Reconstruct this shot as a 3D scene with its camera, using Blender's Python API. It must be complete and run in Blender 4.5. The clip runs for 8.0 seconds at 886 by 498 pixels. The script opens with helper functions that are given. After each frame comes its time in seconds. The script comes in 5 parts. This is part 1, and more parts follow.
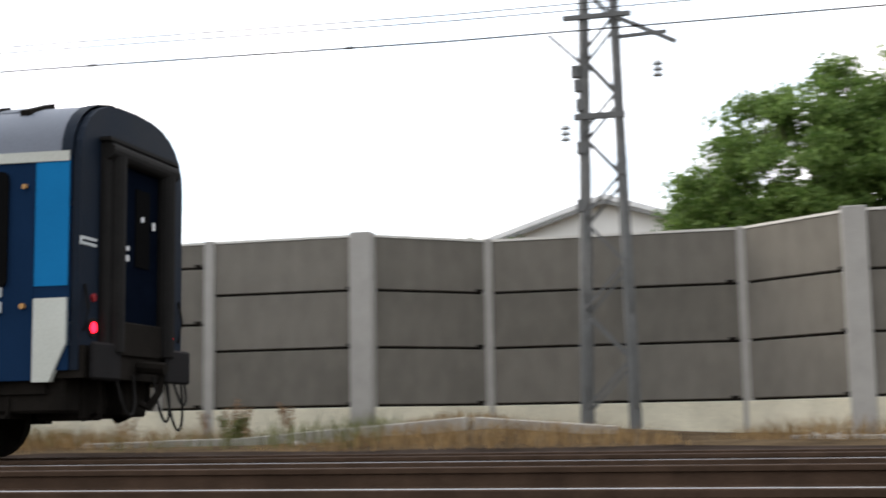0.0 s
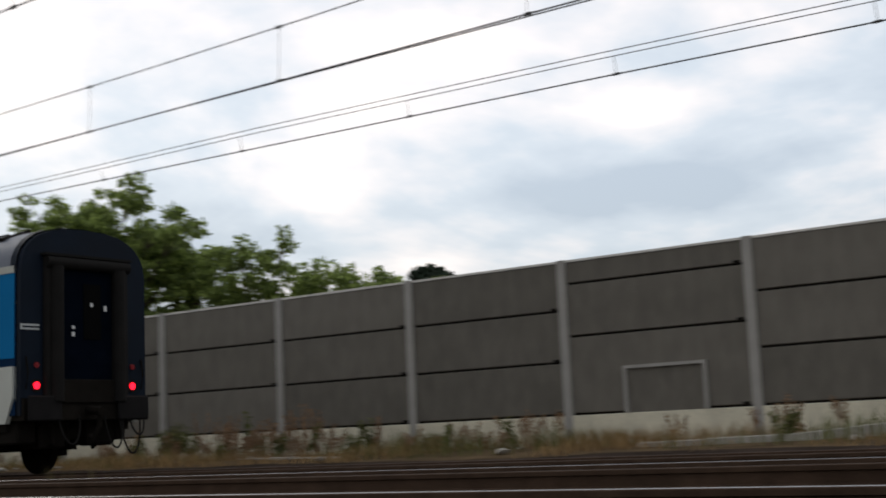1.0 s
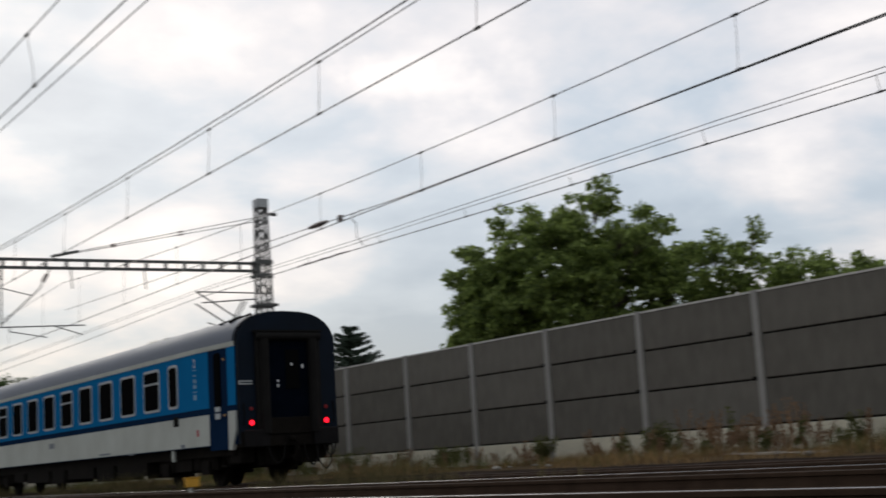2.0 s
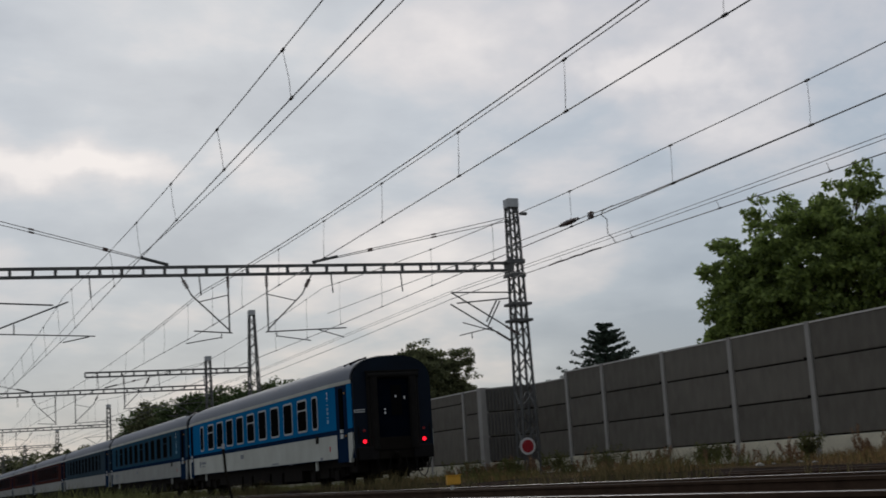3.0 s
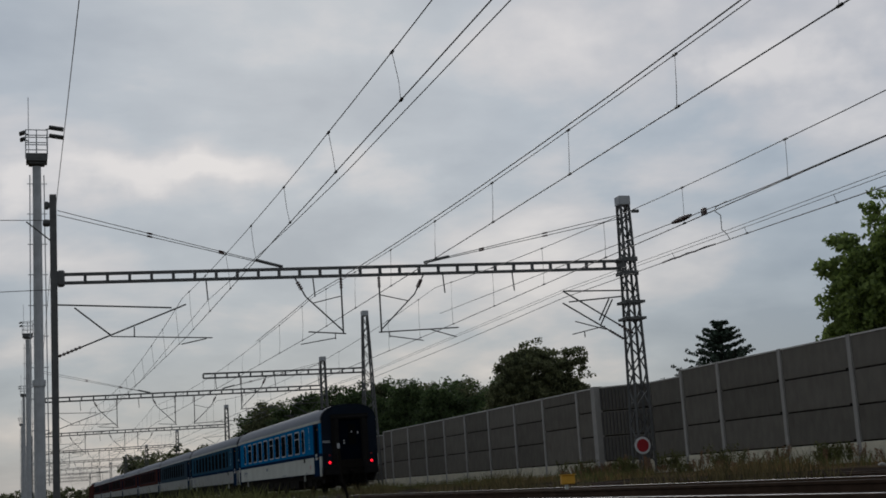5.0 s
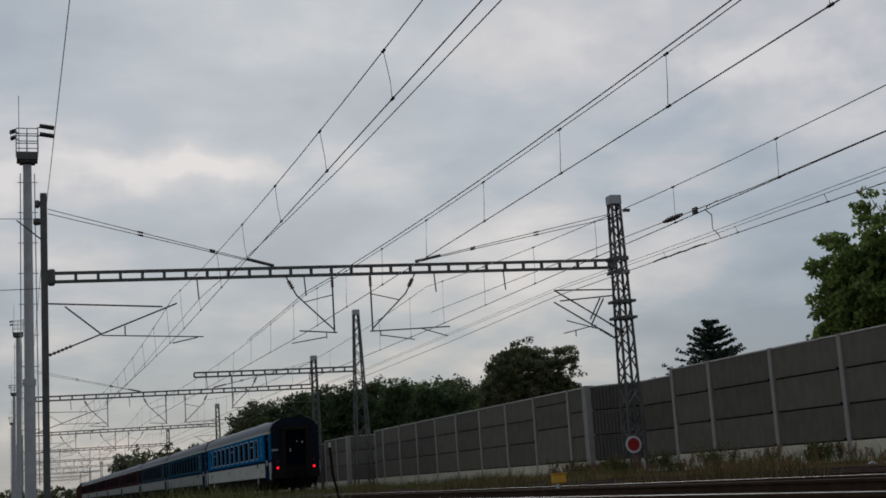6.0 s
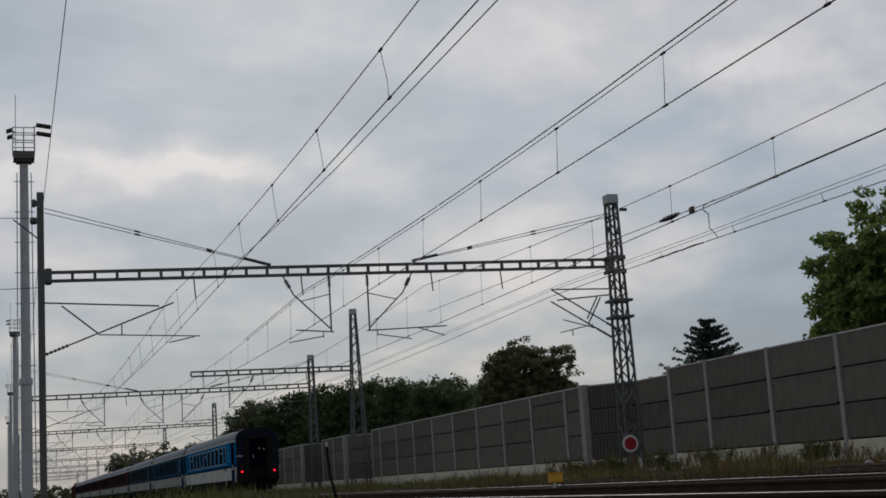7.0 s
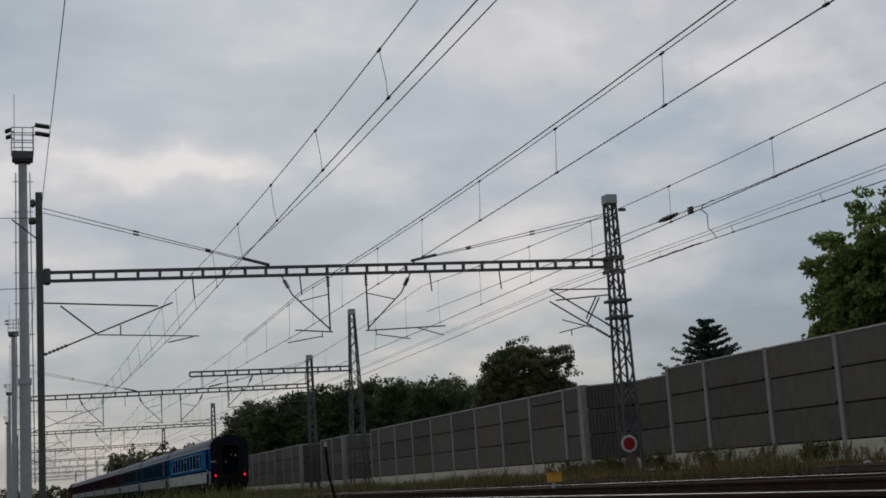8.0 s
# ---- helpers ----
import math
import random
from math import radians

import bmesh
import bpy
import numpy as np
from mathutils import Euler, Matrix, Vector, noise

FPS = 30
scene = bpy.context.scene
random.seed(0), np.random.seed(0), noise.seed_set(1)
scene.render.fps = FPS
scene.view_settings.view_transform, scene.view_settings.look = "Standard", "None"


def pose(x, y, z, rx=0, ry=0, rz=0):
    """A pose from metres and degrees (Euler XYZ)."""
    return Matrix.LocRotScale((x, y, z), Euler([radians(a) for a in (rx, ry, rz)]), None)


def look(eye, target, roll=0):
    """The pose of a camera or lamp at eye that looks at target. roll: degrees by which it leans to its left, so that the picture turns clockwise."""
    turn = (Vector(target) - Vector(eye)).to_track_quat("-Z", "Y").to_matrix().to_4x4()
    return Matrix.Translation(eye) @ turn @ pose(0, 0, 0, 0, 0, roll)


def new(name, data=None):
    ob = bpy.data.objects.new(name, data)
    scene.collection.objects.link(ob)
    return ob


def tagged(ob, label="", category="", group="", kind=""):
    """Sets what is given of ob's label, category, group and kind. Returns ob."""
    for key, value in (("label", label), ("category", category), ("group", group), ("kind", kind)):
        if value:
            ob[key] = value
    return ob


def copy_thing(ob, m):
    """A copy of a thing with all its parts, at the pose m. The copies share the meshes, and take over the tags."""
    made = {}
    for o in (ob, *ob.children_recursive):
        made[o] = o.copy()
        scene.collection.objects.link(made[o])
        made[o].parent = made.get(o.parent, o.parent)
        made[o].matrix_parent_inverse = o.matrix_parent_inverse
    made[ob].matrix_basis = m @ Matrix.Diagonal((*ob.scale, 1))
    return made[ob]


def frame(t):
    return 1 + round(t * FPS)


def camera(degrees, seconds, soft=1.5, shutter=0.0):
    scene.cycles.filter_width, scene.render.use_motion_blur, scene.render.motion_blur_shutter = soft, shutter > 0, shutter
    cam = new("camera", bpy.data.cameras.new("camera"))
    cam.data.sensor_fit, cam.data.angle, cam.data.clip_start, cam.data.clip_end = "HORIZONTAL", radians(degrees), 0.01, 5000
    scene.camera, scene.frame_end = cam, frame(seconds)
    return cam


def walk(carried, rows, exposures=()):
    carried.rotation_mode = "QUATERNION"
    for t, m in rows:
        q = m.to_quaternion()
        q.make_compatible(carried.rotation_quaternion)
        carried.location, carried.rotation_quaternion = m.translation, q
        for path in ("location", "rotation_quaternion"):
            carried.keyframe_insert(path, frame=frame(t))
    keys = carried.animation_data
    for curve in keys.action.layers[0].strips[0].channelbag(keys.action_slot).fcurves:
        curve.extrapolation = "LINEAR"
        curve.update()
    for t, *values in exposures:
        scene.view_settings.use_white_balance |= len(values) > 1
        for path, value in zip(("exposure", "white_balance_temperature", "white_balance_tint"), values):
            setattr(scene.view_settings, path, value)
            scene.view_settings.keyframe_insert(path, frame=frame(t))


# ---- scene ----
# x runs across the tracks towards the noise wall, y along them, z = 0 is the top of the rails
EYE = 0.29
cam = camera(36.3, 8.0, soft=1.7, shutter=0.32)
PATH = [(0.0, -75.81, 7.49, -0.94), (0.2, -71.13, 7.55, -1.34), (0.4, -66.55, 7.67, -1.71), (0.6, -61.80, 7.78, -2.00),
        (0.8, -57.38, 7.89, -2.20), (1.0, -53.16, 8.04, -2.45), (1.2, -48.52, 8.24, -2.72), (1.5, -41.89, 8.49, -2.99),
        (1.8, -36.61, 8.72, -3.26), (2.0, -33.22, 8.90, -3.45), (2.2, -30.03, 9.06, -3.58), (3.3, -21.03, 9.55, -3.57),
        (3.5, -20.23, 9.61, -3.52), (3.8, -19.07, 9.67, -3.53), (4.0, -18.17, 9.73, -3.58), (4.2, -17.47, 9.76, -3.62),
        (5.5, -17.92, 9.69, -3.57), (6.0, -18.07, 9.66, -3.60), (6.5, -18.15, 9.63, -3.60), (7.0, -18.20, 9.62, -3.62),
        (7.5, -18.23, 9.62, -3.62), (8.0, -18.25, 9.62, -3.62)]
EXPO = [(0.0, 1.95, 6650, 10), (0.4, 1.35, 6650, 10), (0.8, 0.82, 6700, 10), (1.2, 0.55, 6700, 10), (2.0, 0.34, 6500, 9.5),
        (3.3, -0.28, 6250, 9), (4.2, -0.38, 6150, 8), (8.0, -0.38, 6150, 8)]
walk(cam, [(t, pose(0, 0, EYE, 90 + p, 0, y) @ pose(0, 0, 0, 0, 0, r)) for t, y, p, r in PATH], EXPO)

# ---- sky and sun ----
SUN_AZ, SUN_EL = 12.0, 24.0
CLOUDS = [(6.8, 13.6, 6.4, 0.6, 0.075), (16.0, 12.7, 2.2, 1.0, 0.06), (7.4, 17.0, 8.3, 2.2, -0.07), (5.3, 11.5, 6.1, 1.0, -0.05),
          (31.8, 16.3, 3.0, 1.0, 0.09), (34.5, 15.2, 3.0, 0.7, 0.06), (21.6, 18.5, 6.3, 1.4, 0.04), (24.8, 13.0, 6.1, 1.4, -0.06),
          (31.0, 8.0, 8.0, 2.6, -0.07), (19.5, 7.2, 7.2, 1.9, 0.03), (-0.3, 12.8, 1.5, 1.0, 0.06), (44.8, 13.2, 6.2, 1.2, 0.04),
          (68.7, 11.1, 8.5, 1.2, -0.05), (60.3, 9.9, 4.9, 1.0, -0.03), (55.7, 17.0, 7.5, 1.4, 0.04), (42.0, 9.0, 6.0, 2.0, -0.05)]
world = bpy.data.worlds.new("World")
scene.world = world
world.use_nodes = True


def sky():
    nt = world.node_tree
    nt.nodes.clear()
    N, L = nt.nodes.new, nt.links.new
    out, bg = N("ShaderNodeOutputWorld"), N("ShaderNodeBackground")
    nish = N("ShaderNodeTexSky")
    nish.sky_type, nish.sun_disc = "NISHITA", False
    nish.sun_elevation, nish.sun_rotation = radians(SUN_EL), radians(SUN_AZ)
    tc, sep = N("ShaderNodeTexCoord"), N("ShaderNodeSeparateXYZ")
    L(tc.outputs["Generated"], sep.inputs[0])
    zz = N("ShaderNodeMath"); zz.operation = "MAXIMUM"; zz.inputs[1].default_value = 0.0
    L(sep.outputs["Z"], zz.inputs[0])
    za = N("ShaderNodeMath"); za.operation = "ADD"; za.inputs[1].default_value = 0.26
    L(zz.outputs[0], za.inputs[0])
    dx, dy = N("ShaderNodeMath"), N("ShaderNodeMath")
    dx.operation = dy.operation = "DIVIDE"
    L(sep.outputs["X"], dx.inputs[0]); L(za.outputs[0], dx.inputs[1])
    L(sep.outputs["Y"], dy.inputs[0]); L(za.outputs[0], dy.inputs[1])
    cb = N("ShaderNodeCombineXYZ")
    L(dx.outputs[0], cb.inputs[0]); L(dy.outputs[0], cb.inputs[1])
    big, fine = N("ShaderNodeTexNoise"), N("ShaderNodeTexNoise")
    big.inputs["Scale"].default_value, big.inputs["Detail"].default_value, big.inputs["Roughness"].default_value = 1.45, 7, 0.55
    big.inputs["Distortion"].default_value = 0.35
    fine.inputs["Scale"].default_value, fine.inputs["Detail"].default_value = 3.4, 7
    L(cb.outputs[0], big.inputs["Vector"]); L(cb.outputs[0], fine.inputs["Vector"])
    mixn = N("ShaderNodeMix"); mixn.data_type = "FLOAT"; mixn.inputs[0].default_value = 0.36
    L(big.outputs["Fac"], mixn.inputs[2]); L(fine.outputs["Fac"], mixn.inputs[3])
    # cloud banks and gaps: bearing, height, half-widths in degrees, and thickness
    bear, high = N("ShaderNodeMath"), N("ShaderNodeMath")
    bear.operation, high.operation = "ARCTAN2", "ARCSINE"
    L(sep.outputs["X"], bear.inputs[0]); L(sep.outputs["Y"], bear.inputs[1]); L(sep.outputs["Z"], high.inputs[0])
    ang = N("ShaderNodeCombineXYZ")
    L(bear.outputs[0], ang.inputs[0]); L(high.outputs[0], ang.inputs[1])
    warp, wsub, wmul = N("ShaderNodeTexNoise"), N("ShaderNodeVectorMath"), N("ShaderNodeVectorMath")
    warp.inputs["Scale"].default_value, warp.inputs["Detail"].default_value = 14.0, 6
    wsub.operation, wmul.operation = "SUBTRACT", "MULTIPLY_ADD"
    wsub.inputs[1].default_value, wmul.inputs[1].default_value = (0.5, 0.5, 0.5), (0.22, 0.075, 0.0)
    L(ang.outputs[0], warp.inputs["Vector"]); L(warp.outputs["Color"], wsub.inputs[0])
    L(wsub.outputs[0], wmul.inputs[0]); L(ang.outputs[0], wmul.inputs[2])
    field = mixn.outputs[0]
    for az, el, wa, we, amp in CLOUDS:
        off, sca, leng = N("ShaderNodeVectorMath"), N("ShaderNodeVectorMath"), N("ShaderNodeVectorMath")
        off.operation, sca.operation, leng.operation = "SUBTRACT", "MULTIPLY", "LENGTH"
        off.inputs[1].default_value = (radians(az), radians(el), 0)
        sca.inputs[1].default_value = (1 / radians(wa * 1.5), 1 / radians(we * 1.5), 0)
        L(wmul.outputs[0], off.inputs[0]); L(off.outputs[0], sca.inputs[0]); L(sca.outputs[0], leng.inputs[0])
        lobe, add = N("ShaderNodeMapRange"), N("ShaderNodeMath")
        lobe.interpolation_type = "SMOOTHERSTEP"
        for k, v in (("From Min", 0.0), ("From Max", 1.2), ("To Min", amp), ("To Max", 0.0)):
            lobe.inputs[k].default_value = v
        add.operation = "ADD"
        L(leng.outputs["Value"], lobe.inputs["Value"]); L(lobe.outputs[0], add.inputs[0]); L(field, add.inputs[1])
        field = add.outputs[0]
    ramp = N("ShaderNodeValToRGB")
    e = ramp.color_ramp.elements
    e[0].position, e[0].color = 0.38, (0.32, 0.37, 0.435, 1)
    e[1].position, e[1].color = 0.62, (0.77, 0.72, 0.70, 1)
    m = e.new(0.475); m.color = (0.42, 0.465, 0.52, 1)
    m = e.new(0.55); m.color = (0.59, 0.575, 0.59, 1)
    L(field, ramp.inputs[0])
    # thin blue sky behind the cloud sheet
    sc = N("ShaderNodeMix"); sc.data_type = "RGBA"; sc.blend_type = "ADD"; sc.inputs[0].default_value = 0.012
    L(ramp.outputs[0], sc.inputs[6]); L(nish.outputs[0], sc.inputs[7])
    # the cloud sheet is brightest on the sun's side and falls off behind
    dot = N("ShaderNodeVectorMath"); dot.operation = "DOT_PRODUCT"
    dot.inputs[1].default_value = (math.sin(radians(40)) * 0.98, math.cos(radians(40)) * 0.98, 0.2)
    L(tc.outputs["Generated"], dot.inputs[0])
    fall = N("ShaderNodeMapRange"); fall.interpolation_type = "SMOOTHSTEP"
    for k, v in (("From Min", -0.6), ("From Max", 0.75), ("To Min", 0.68), ("To Max", 0.98)):
        fall.inputs[k].default_value = v
    L(dot.outputs["Value"], fall.inputs["Value"])
    # an overcast sky is dimmer towards the horizon
    hor = N("ShaderNodeMapRange"); hor.interpolation_type = "SMOOTHSTEP"
    for k, v in (("From Min", 0.0), ("From Max", 0.26), ("To Min", 0.80), ("To Max", 1.0)):
        hor.inputs[k].default_value = v
    L(sep.outputs["Z"], hor.inputs["Value"])
    both = N("ShaderNodeMath"); both.operation = "MULTIPLY"
    L(fall.outputs[0], both.inputs[0]); L(hor.outputs[0], both.inputs[1])
    L(both.outputs[0], bg.inputs[1])
    L(sc.outputs[2], bg.inputs[0])
    L(bg.outputs[0], out.inputs[0])


sky()
sun = new("sun", bpy.data.lights.new("sun", "SUN"))
sun.data.energy, sun.data.angle, sun.data.color = 0.5, radians(20), (1, 0.94, 0.86)
sun.matrix_world = look((math.sin(radians(SUN_AZ)) * 50, math.cos(radians(SUN_AZ)) * 50, math.tan(radians(SUN_EL)) * 50), (0, 0, 0))

# ---- materials ----
MATS = {}


def mat(name, colour, rough=0.7, metal=0.0, vary=0.25, scale=3.0, grain=40.0, bump=0.15, second=None, island=False, obj=False,
        stretch=(1, 1, 1), emit=0.0, trans=0.0, gloss=0.5, leaf=0.0, mix=0.5):
    """A painted, stony or earthy surface: two scales of noise in the colour and a fine relief."""
    if name in MATS:
        return MATS[name]
    m = bpy.data.materials.new(name)
    m.use_nodes = True
    nt = m.node_tree
    N, L = nt.nodes.new, nt.links.new
    b = nt.nodes["Principled BSDF"]
    tc, mp = N("ShaderNodeTexCoord"), N("ShaderNodeMapping")
    mp.inputs["Scale"].default_value = stretch
    L(tc.outputs["Object"], mp.inputs["Vector"])
    n1, n2 = N("ShaderNodeTexNoise"), N("ShaderNodeTexNoise")
    n1.inputs["Scale"].default_value, n1.inputs["Detail"].default_value = scale, 6
    n2.inputs["Scale"].default_value, n2.inputs["Detail"].default_value = grain, 3
    L(mp.outputs[0], n1.inputs["Vector"]); L(mp.outputs[0], n2.inputs["Vector"])
    a = N("ShaderNodeMix"); a.data_type = "FLOAT"; a.inputs[0].default_value = 0.35
    L(n1.outputs["Fac"], a.inputs[2]); L(n2.outputs["Fac"], a.inputs[3])
    fac = a.outputs[0]
    if island or obj:
        src = N("ShaderNodeObjectInfo") if obj else N("ShaderNodeNewGeometry")
        r = src.outputs["Random" if obj else "Random Per Island"]
        c = N("ShaderNodeMix"); c.data_type = "FLOAT"; c.inputs[0].default_value = mix
        L(fac, c.inputs[2]); L(r, c.inputs[3])
        fac = c.outputs[0]
    ramp = N("ShaderNodeValToRGB")
    dark = [v * (1 - vary) for v in colour] if second is None else second
    light = [min(1, v * (1 + vary)) for v in colour]
    e = ramp.color_ramp.elements
    e[0].position, e[0].color = 0.3, (*dark, 1)
    e[1].position, e[1].color = 0.7, (*light, 1)
    L(fac, ramp.inputs[0]); L(ramp.outputs[0], b.inputs["Base Color"])
    rr = N("ShaderNodeMapRange")
    rr.inputs["To Min"].default_value, rr.inputs["To Max"].default_value = max(0.02, rough - 0.12), min(1, rough + 0.12)
    L(n1.outputs["Fac"], rr.inputs["Value"]); L(rr.outputs[0], b.inputs["Roughness"])
    b.inputs["Metallic"].default_value = metal
    b.inputs["Specular IOR Level"].default_value = gloss
    if bump:
        bp = N("ShaderNodeBump")
        bp.inputs["Strength"].default_value, bp.inputs["Distance"].default_value = bump, 0.02
        L(n2.outputs["Fac"], bp.inputs["Height"]); L(bp.outputs[0], b.inputs["Normal"])
    if emit:
        b.inputs["Emission Color"].default_value, b.inputs["Emission Strength"].default_value = (*colour, 1), emit
    if trans:
        b.inputs["Transmission Weight"].default_value = trans
    if leaf:
        # light also passes through thin leaves
        tl, ms, out = N("ShaderNodeBsdfTranslucent"), N("ShaderNodeMixShader"), nt.nodes["Material Output"]
        ms.inputs[0].default_value = leaf
        L(ramp.outputs[0], tl.inputs[0]); L(b.outputs[0], ms.inputs[1]); L(tl.outputs[0], ms.inputs[2]); L(ms.outputs[0], out.inputs[0])
    MATS[name] = m
    return m


M_BALLAST = mat("ballast", (0.038, 0.029, 0.024), 0.95, gloss=0.0, vary=0.5, scale=1.2, grain=30, bump=0.9)
M_SOIL = mat("soil", (0.10, 0.072, 0.043), 0.95, gloss=0.0, vary=0.4, scale=0.9, grain=14, bump=0.8, second=(0.035, 0.026, 0.018))
M_RAIL = mat("rail_rust", (0.058, 0.037, 0.025), 0.85, gloss=0.05, vary=0.35, scale=4, grain=50)
M_RAILTOP = mat("rail_shine", (0.38, 0.37, 0.37), 0.35, 1.0, vary=0.1, scale=2, grain=60, bump=0.03, stretch=(1, 0.1, 1))
M_RAILDULL = mat("rail_no_glint", (0.08, 0.06, 0.05), 0.65, gloss=0.1, vary=0.3, scale=3)
M_SLEEPER = mat("sleeper", (0.075, 0.06, 0.05), 0.9, gloss=0.0, vary=0.3, obj=True)
M_PANEL = mat("wall_panel", (0.170, 0.156, 0.132), 0.95, gloss=0.0, mix=0.22, vary=0.23, scale=1.7, grain=60, bump=0.6, obj=True, stretch=(2.0, 2.0, 1.0))
M_RIB = mat("wall_rib", (0.10, 0.094, 0.086), 0.93, vary=0.25, scale=2)
M_POST = mat("wall_post", (0.335, 0.318, 0.288), 0.85, vary=0.15, scale=2.5, grain=35, bump=0.2)
M_PLINTH = mat("wall_plinth", (0.64, 0.59, 0.45), 0.9, vary=0.22, scale=1.5, grain=25, bump=0.25)
M_COPING = mat("wall_coping", (0.66, 0.63, 0.57), 0.8, vary=0.15, scale=2)
M_STEEL = mat("painted_steel", (0.115, 0.115, 0.11), 0.7, 0.05, vary=0.3, scale=3)
M_GALV = mat("galvanised", (0.46, 0.47, 0.47), 0.6, 0.1, vary=0.2, scale=2)
M_WIRE = mat("copper_wire", (0.06, 0.055, 0.05), 0.5, 0.6, vary=0.2)
M_INSUL = mat("insulator", (0.09, 0.05, 0.04), 0.35, vary=0.2)
M_BLUE = mat("light_blue_paint", (0.010, 0.158, 0.365), 0.65, gloss=0.0, vary=0.08, scale=1.2, bump=0.02)
M_NAVY = mat("navy_paint", (0.009, 0.025, 0.060), 0.6, gloss=0.0, vary=0.15, scale=1.2, bump=0.02)
M_CREAM = mat("pale_grey_paint", (0.56, 0.575, 0.52), 0.65, gloss=0.0, vary=0.1, scale=0.8, bump=0.03, second=(0.45, 0.455, 0.40))
M_DUSTY = mat("dusty_grey_paint", (0.34, 0.345, 0.32), 0.7, gloss=0.0, vary=0.15, scale=0.8, bump=0.03)
M_ROOF = mat("coach_roof", (0.135, 0.15, 0.18), 0.6, 0.0, gloss=0.35, vary=0.15, scale=1.5)
M_ROOFBLUE = mat("coach_roof_blue", (0.035, 0.045, 0.065), 0.6, 0.1, vary=0.15, scale=1.5)
M_END = mat("coach_end", (0.006, 0.011, 0.020), 0.65, gloss=0.12, vary=0.3, scale=2)
M_RUBBER = mat("rubber", (0.012, 0.011, 0.010), 0.85, gloss=0.15, vary=0.4, scale=3)
M_UNDER = mat("underframe", (0.013, 0.011, 0.009), 0.9, gloss=0.05, vary=0.5, scale=3)
M_GLASS = mat("coach_glass", (0.006, 0.006, 0.006), 0.4, gloss=0.0, vary=0.1, bump=0)
M_FRAME = mat("window_frame", (0.50, 0.52, 0.51), 0.6, gloss=0.05, vary=0.1)
M_LAMP = mat("tail_lamp", (1.0, 0.007, 0.022), 0.3, emit=2.4, vary=0, bump=0)
M_REFLECT = mat("red_reflector", (0.25, 0.01, 0.015), 0.3, vary=0.1, bump=0)
M_WHITE = mat("white_paint", (0.75, 0.75, 0.74), 0.6, gloss=0.1, vary=0.08)
M_RED = mat("red_paint", (0.42, 0.02, 0.03), 0.5, vary=0.1)
M_MAROON = mat("maroon_paint", (0.072, 0.030, 0.025), 0.65, gloss=0.0, vary=0.12, scale=1)
M_DULLBLUE = mat("dull_blue_paint", (0.045, 0.070, 0.090), 0.65, gloss=0.0, vary=0.12, scale=1)
M_GREYBLUE = mat("greyblue_paint", (0.030, 0.085, 0.132), 0.65, gloss=0.0, vary=0.1, scale=1)
M_YELLOW = mat("yellow_paint", (0.70, 0.36, 0.03), 0.6, vary=0.15)
M_ORANGE = mat("orange_paint", (0.42, 0.21, 0.05), 0.5, vary=0.1)
M_BARK = mat("bark", (0.09, 0.07, 0.05), 0.95, vary=0.4, scale=3)
M_LEAF = mat("walnut_leaf", (0.225, 0.285, 0.078), 0.6, vary=0.45, island=True, second=(0.115, 0.155, 0.048), leaf=0.45, gloss=0.2)
M_LEAF2 = mat("bush_leaf", (0.085, 0.12, 0.045), 0.65, vary=0.4, island=True, second=(0.04, 0.06, 0.024), leaf=0.45, gloss=0.2)
M_LEAF3 = mat("fresh_leaf", (0.13, 0.19, 0.052), 0.6, vary=0.4, island=True, second=(0.07, 0.13, 0.025), leaf=0.45, gloss=0.2)
M_LEAF4 = mat("late_summer_hazed_leaf", (0.15, 0.16, 0.075), 0.65, vary=0.4, island=True, second=(0.07, 0.08, 0.04), leaf=0.45, gloss=0.2)
M_NEEDLE = mat("needles", (0.042, 0.066, 0.040), 0.75, vary=0.4, island=True)
M_DRY = mat("dry_grass", (0.26, 0.172, 0.078), 0.85, vary=0.4, island=True, second=(0.11, 0.07, 0.035), leaf=0.45, gloss=0.2)
M_GREEN = mat("green_weed", (0.12, 0.125, 0.045), 0.75, vary=0.4, island=True, second=(0.065, 0.068, 0.025), leaf=0.45, gloss=0.2)
M_DRYGREEN = mat("dry_weed", (0.13, 0.105, 0.05), 0.85, vary=0.4, island=True, second=(0.06, 0.055, 0.026), leaf=0.45, gloss=0.1)
M_RUSTWEED = mat("dock_seed", (0.23, 0.135, 0.07), 0.9, vary=0.4, island=True)
M_KERB = mat("kerb_concrete", (0.33, 0.31, 0.27), 0.9, vary=0.25, scale=2)
M_HALL = mat("hall_wall", (0.70, 0.69, 0.65), 0.7, vary=0.1, scale=0.5)
M_HALLROOF = mat("hall_roof", (0.72, 0.72, 0.70), 0.6, vary=0.12)


# ---- mesh helpers ----
def box(bm, lo, hi, m=None):
    """An axis-aligned block between two corners, moved by m."""
    v = [bm.verts.new((x, y, z)) for x in (lo[0], hi[0]) for y in (lo[1], hi[1]) for z in (lo[2], hi[2])]
    if m is not None:
        for q in v:
            q.co = m @ q.co
    for f in ((0, 1, 3, 2), (4, 6, 7, 5), (0, 4, 5, 1), (2, 3, 7, 6), (0, 2, 6, 4), (1, 5, 7, 3)):
        bm.faces.new([v[k] for k in f])
    return v


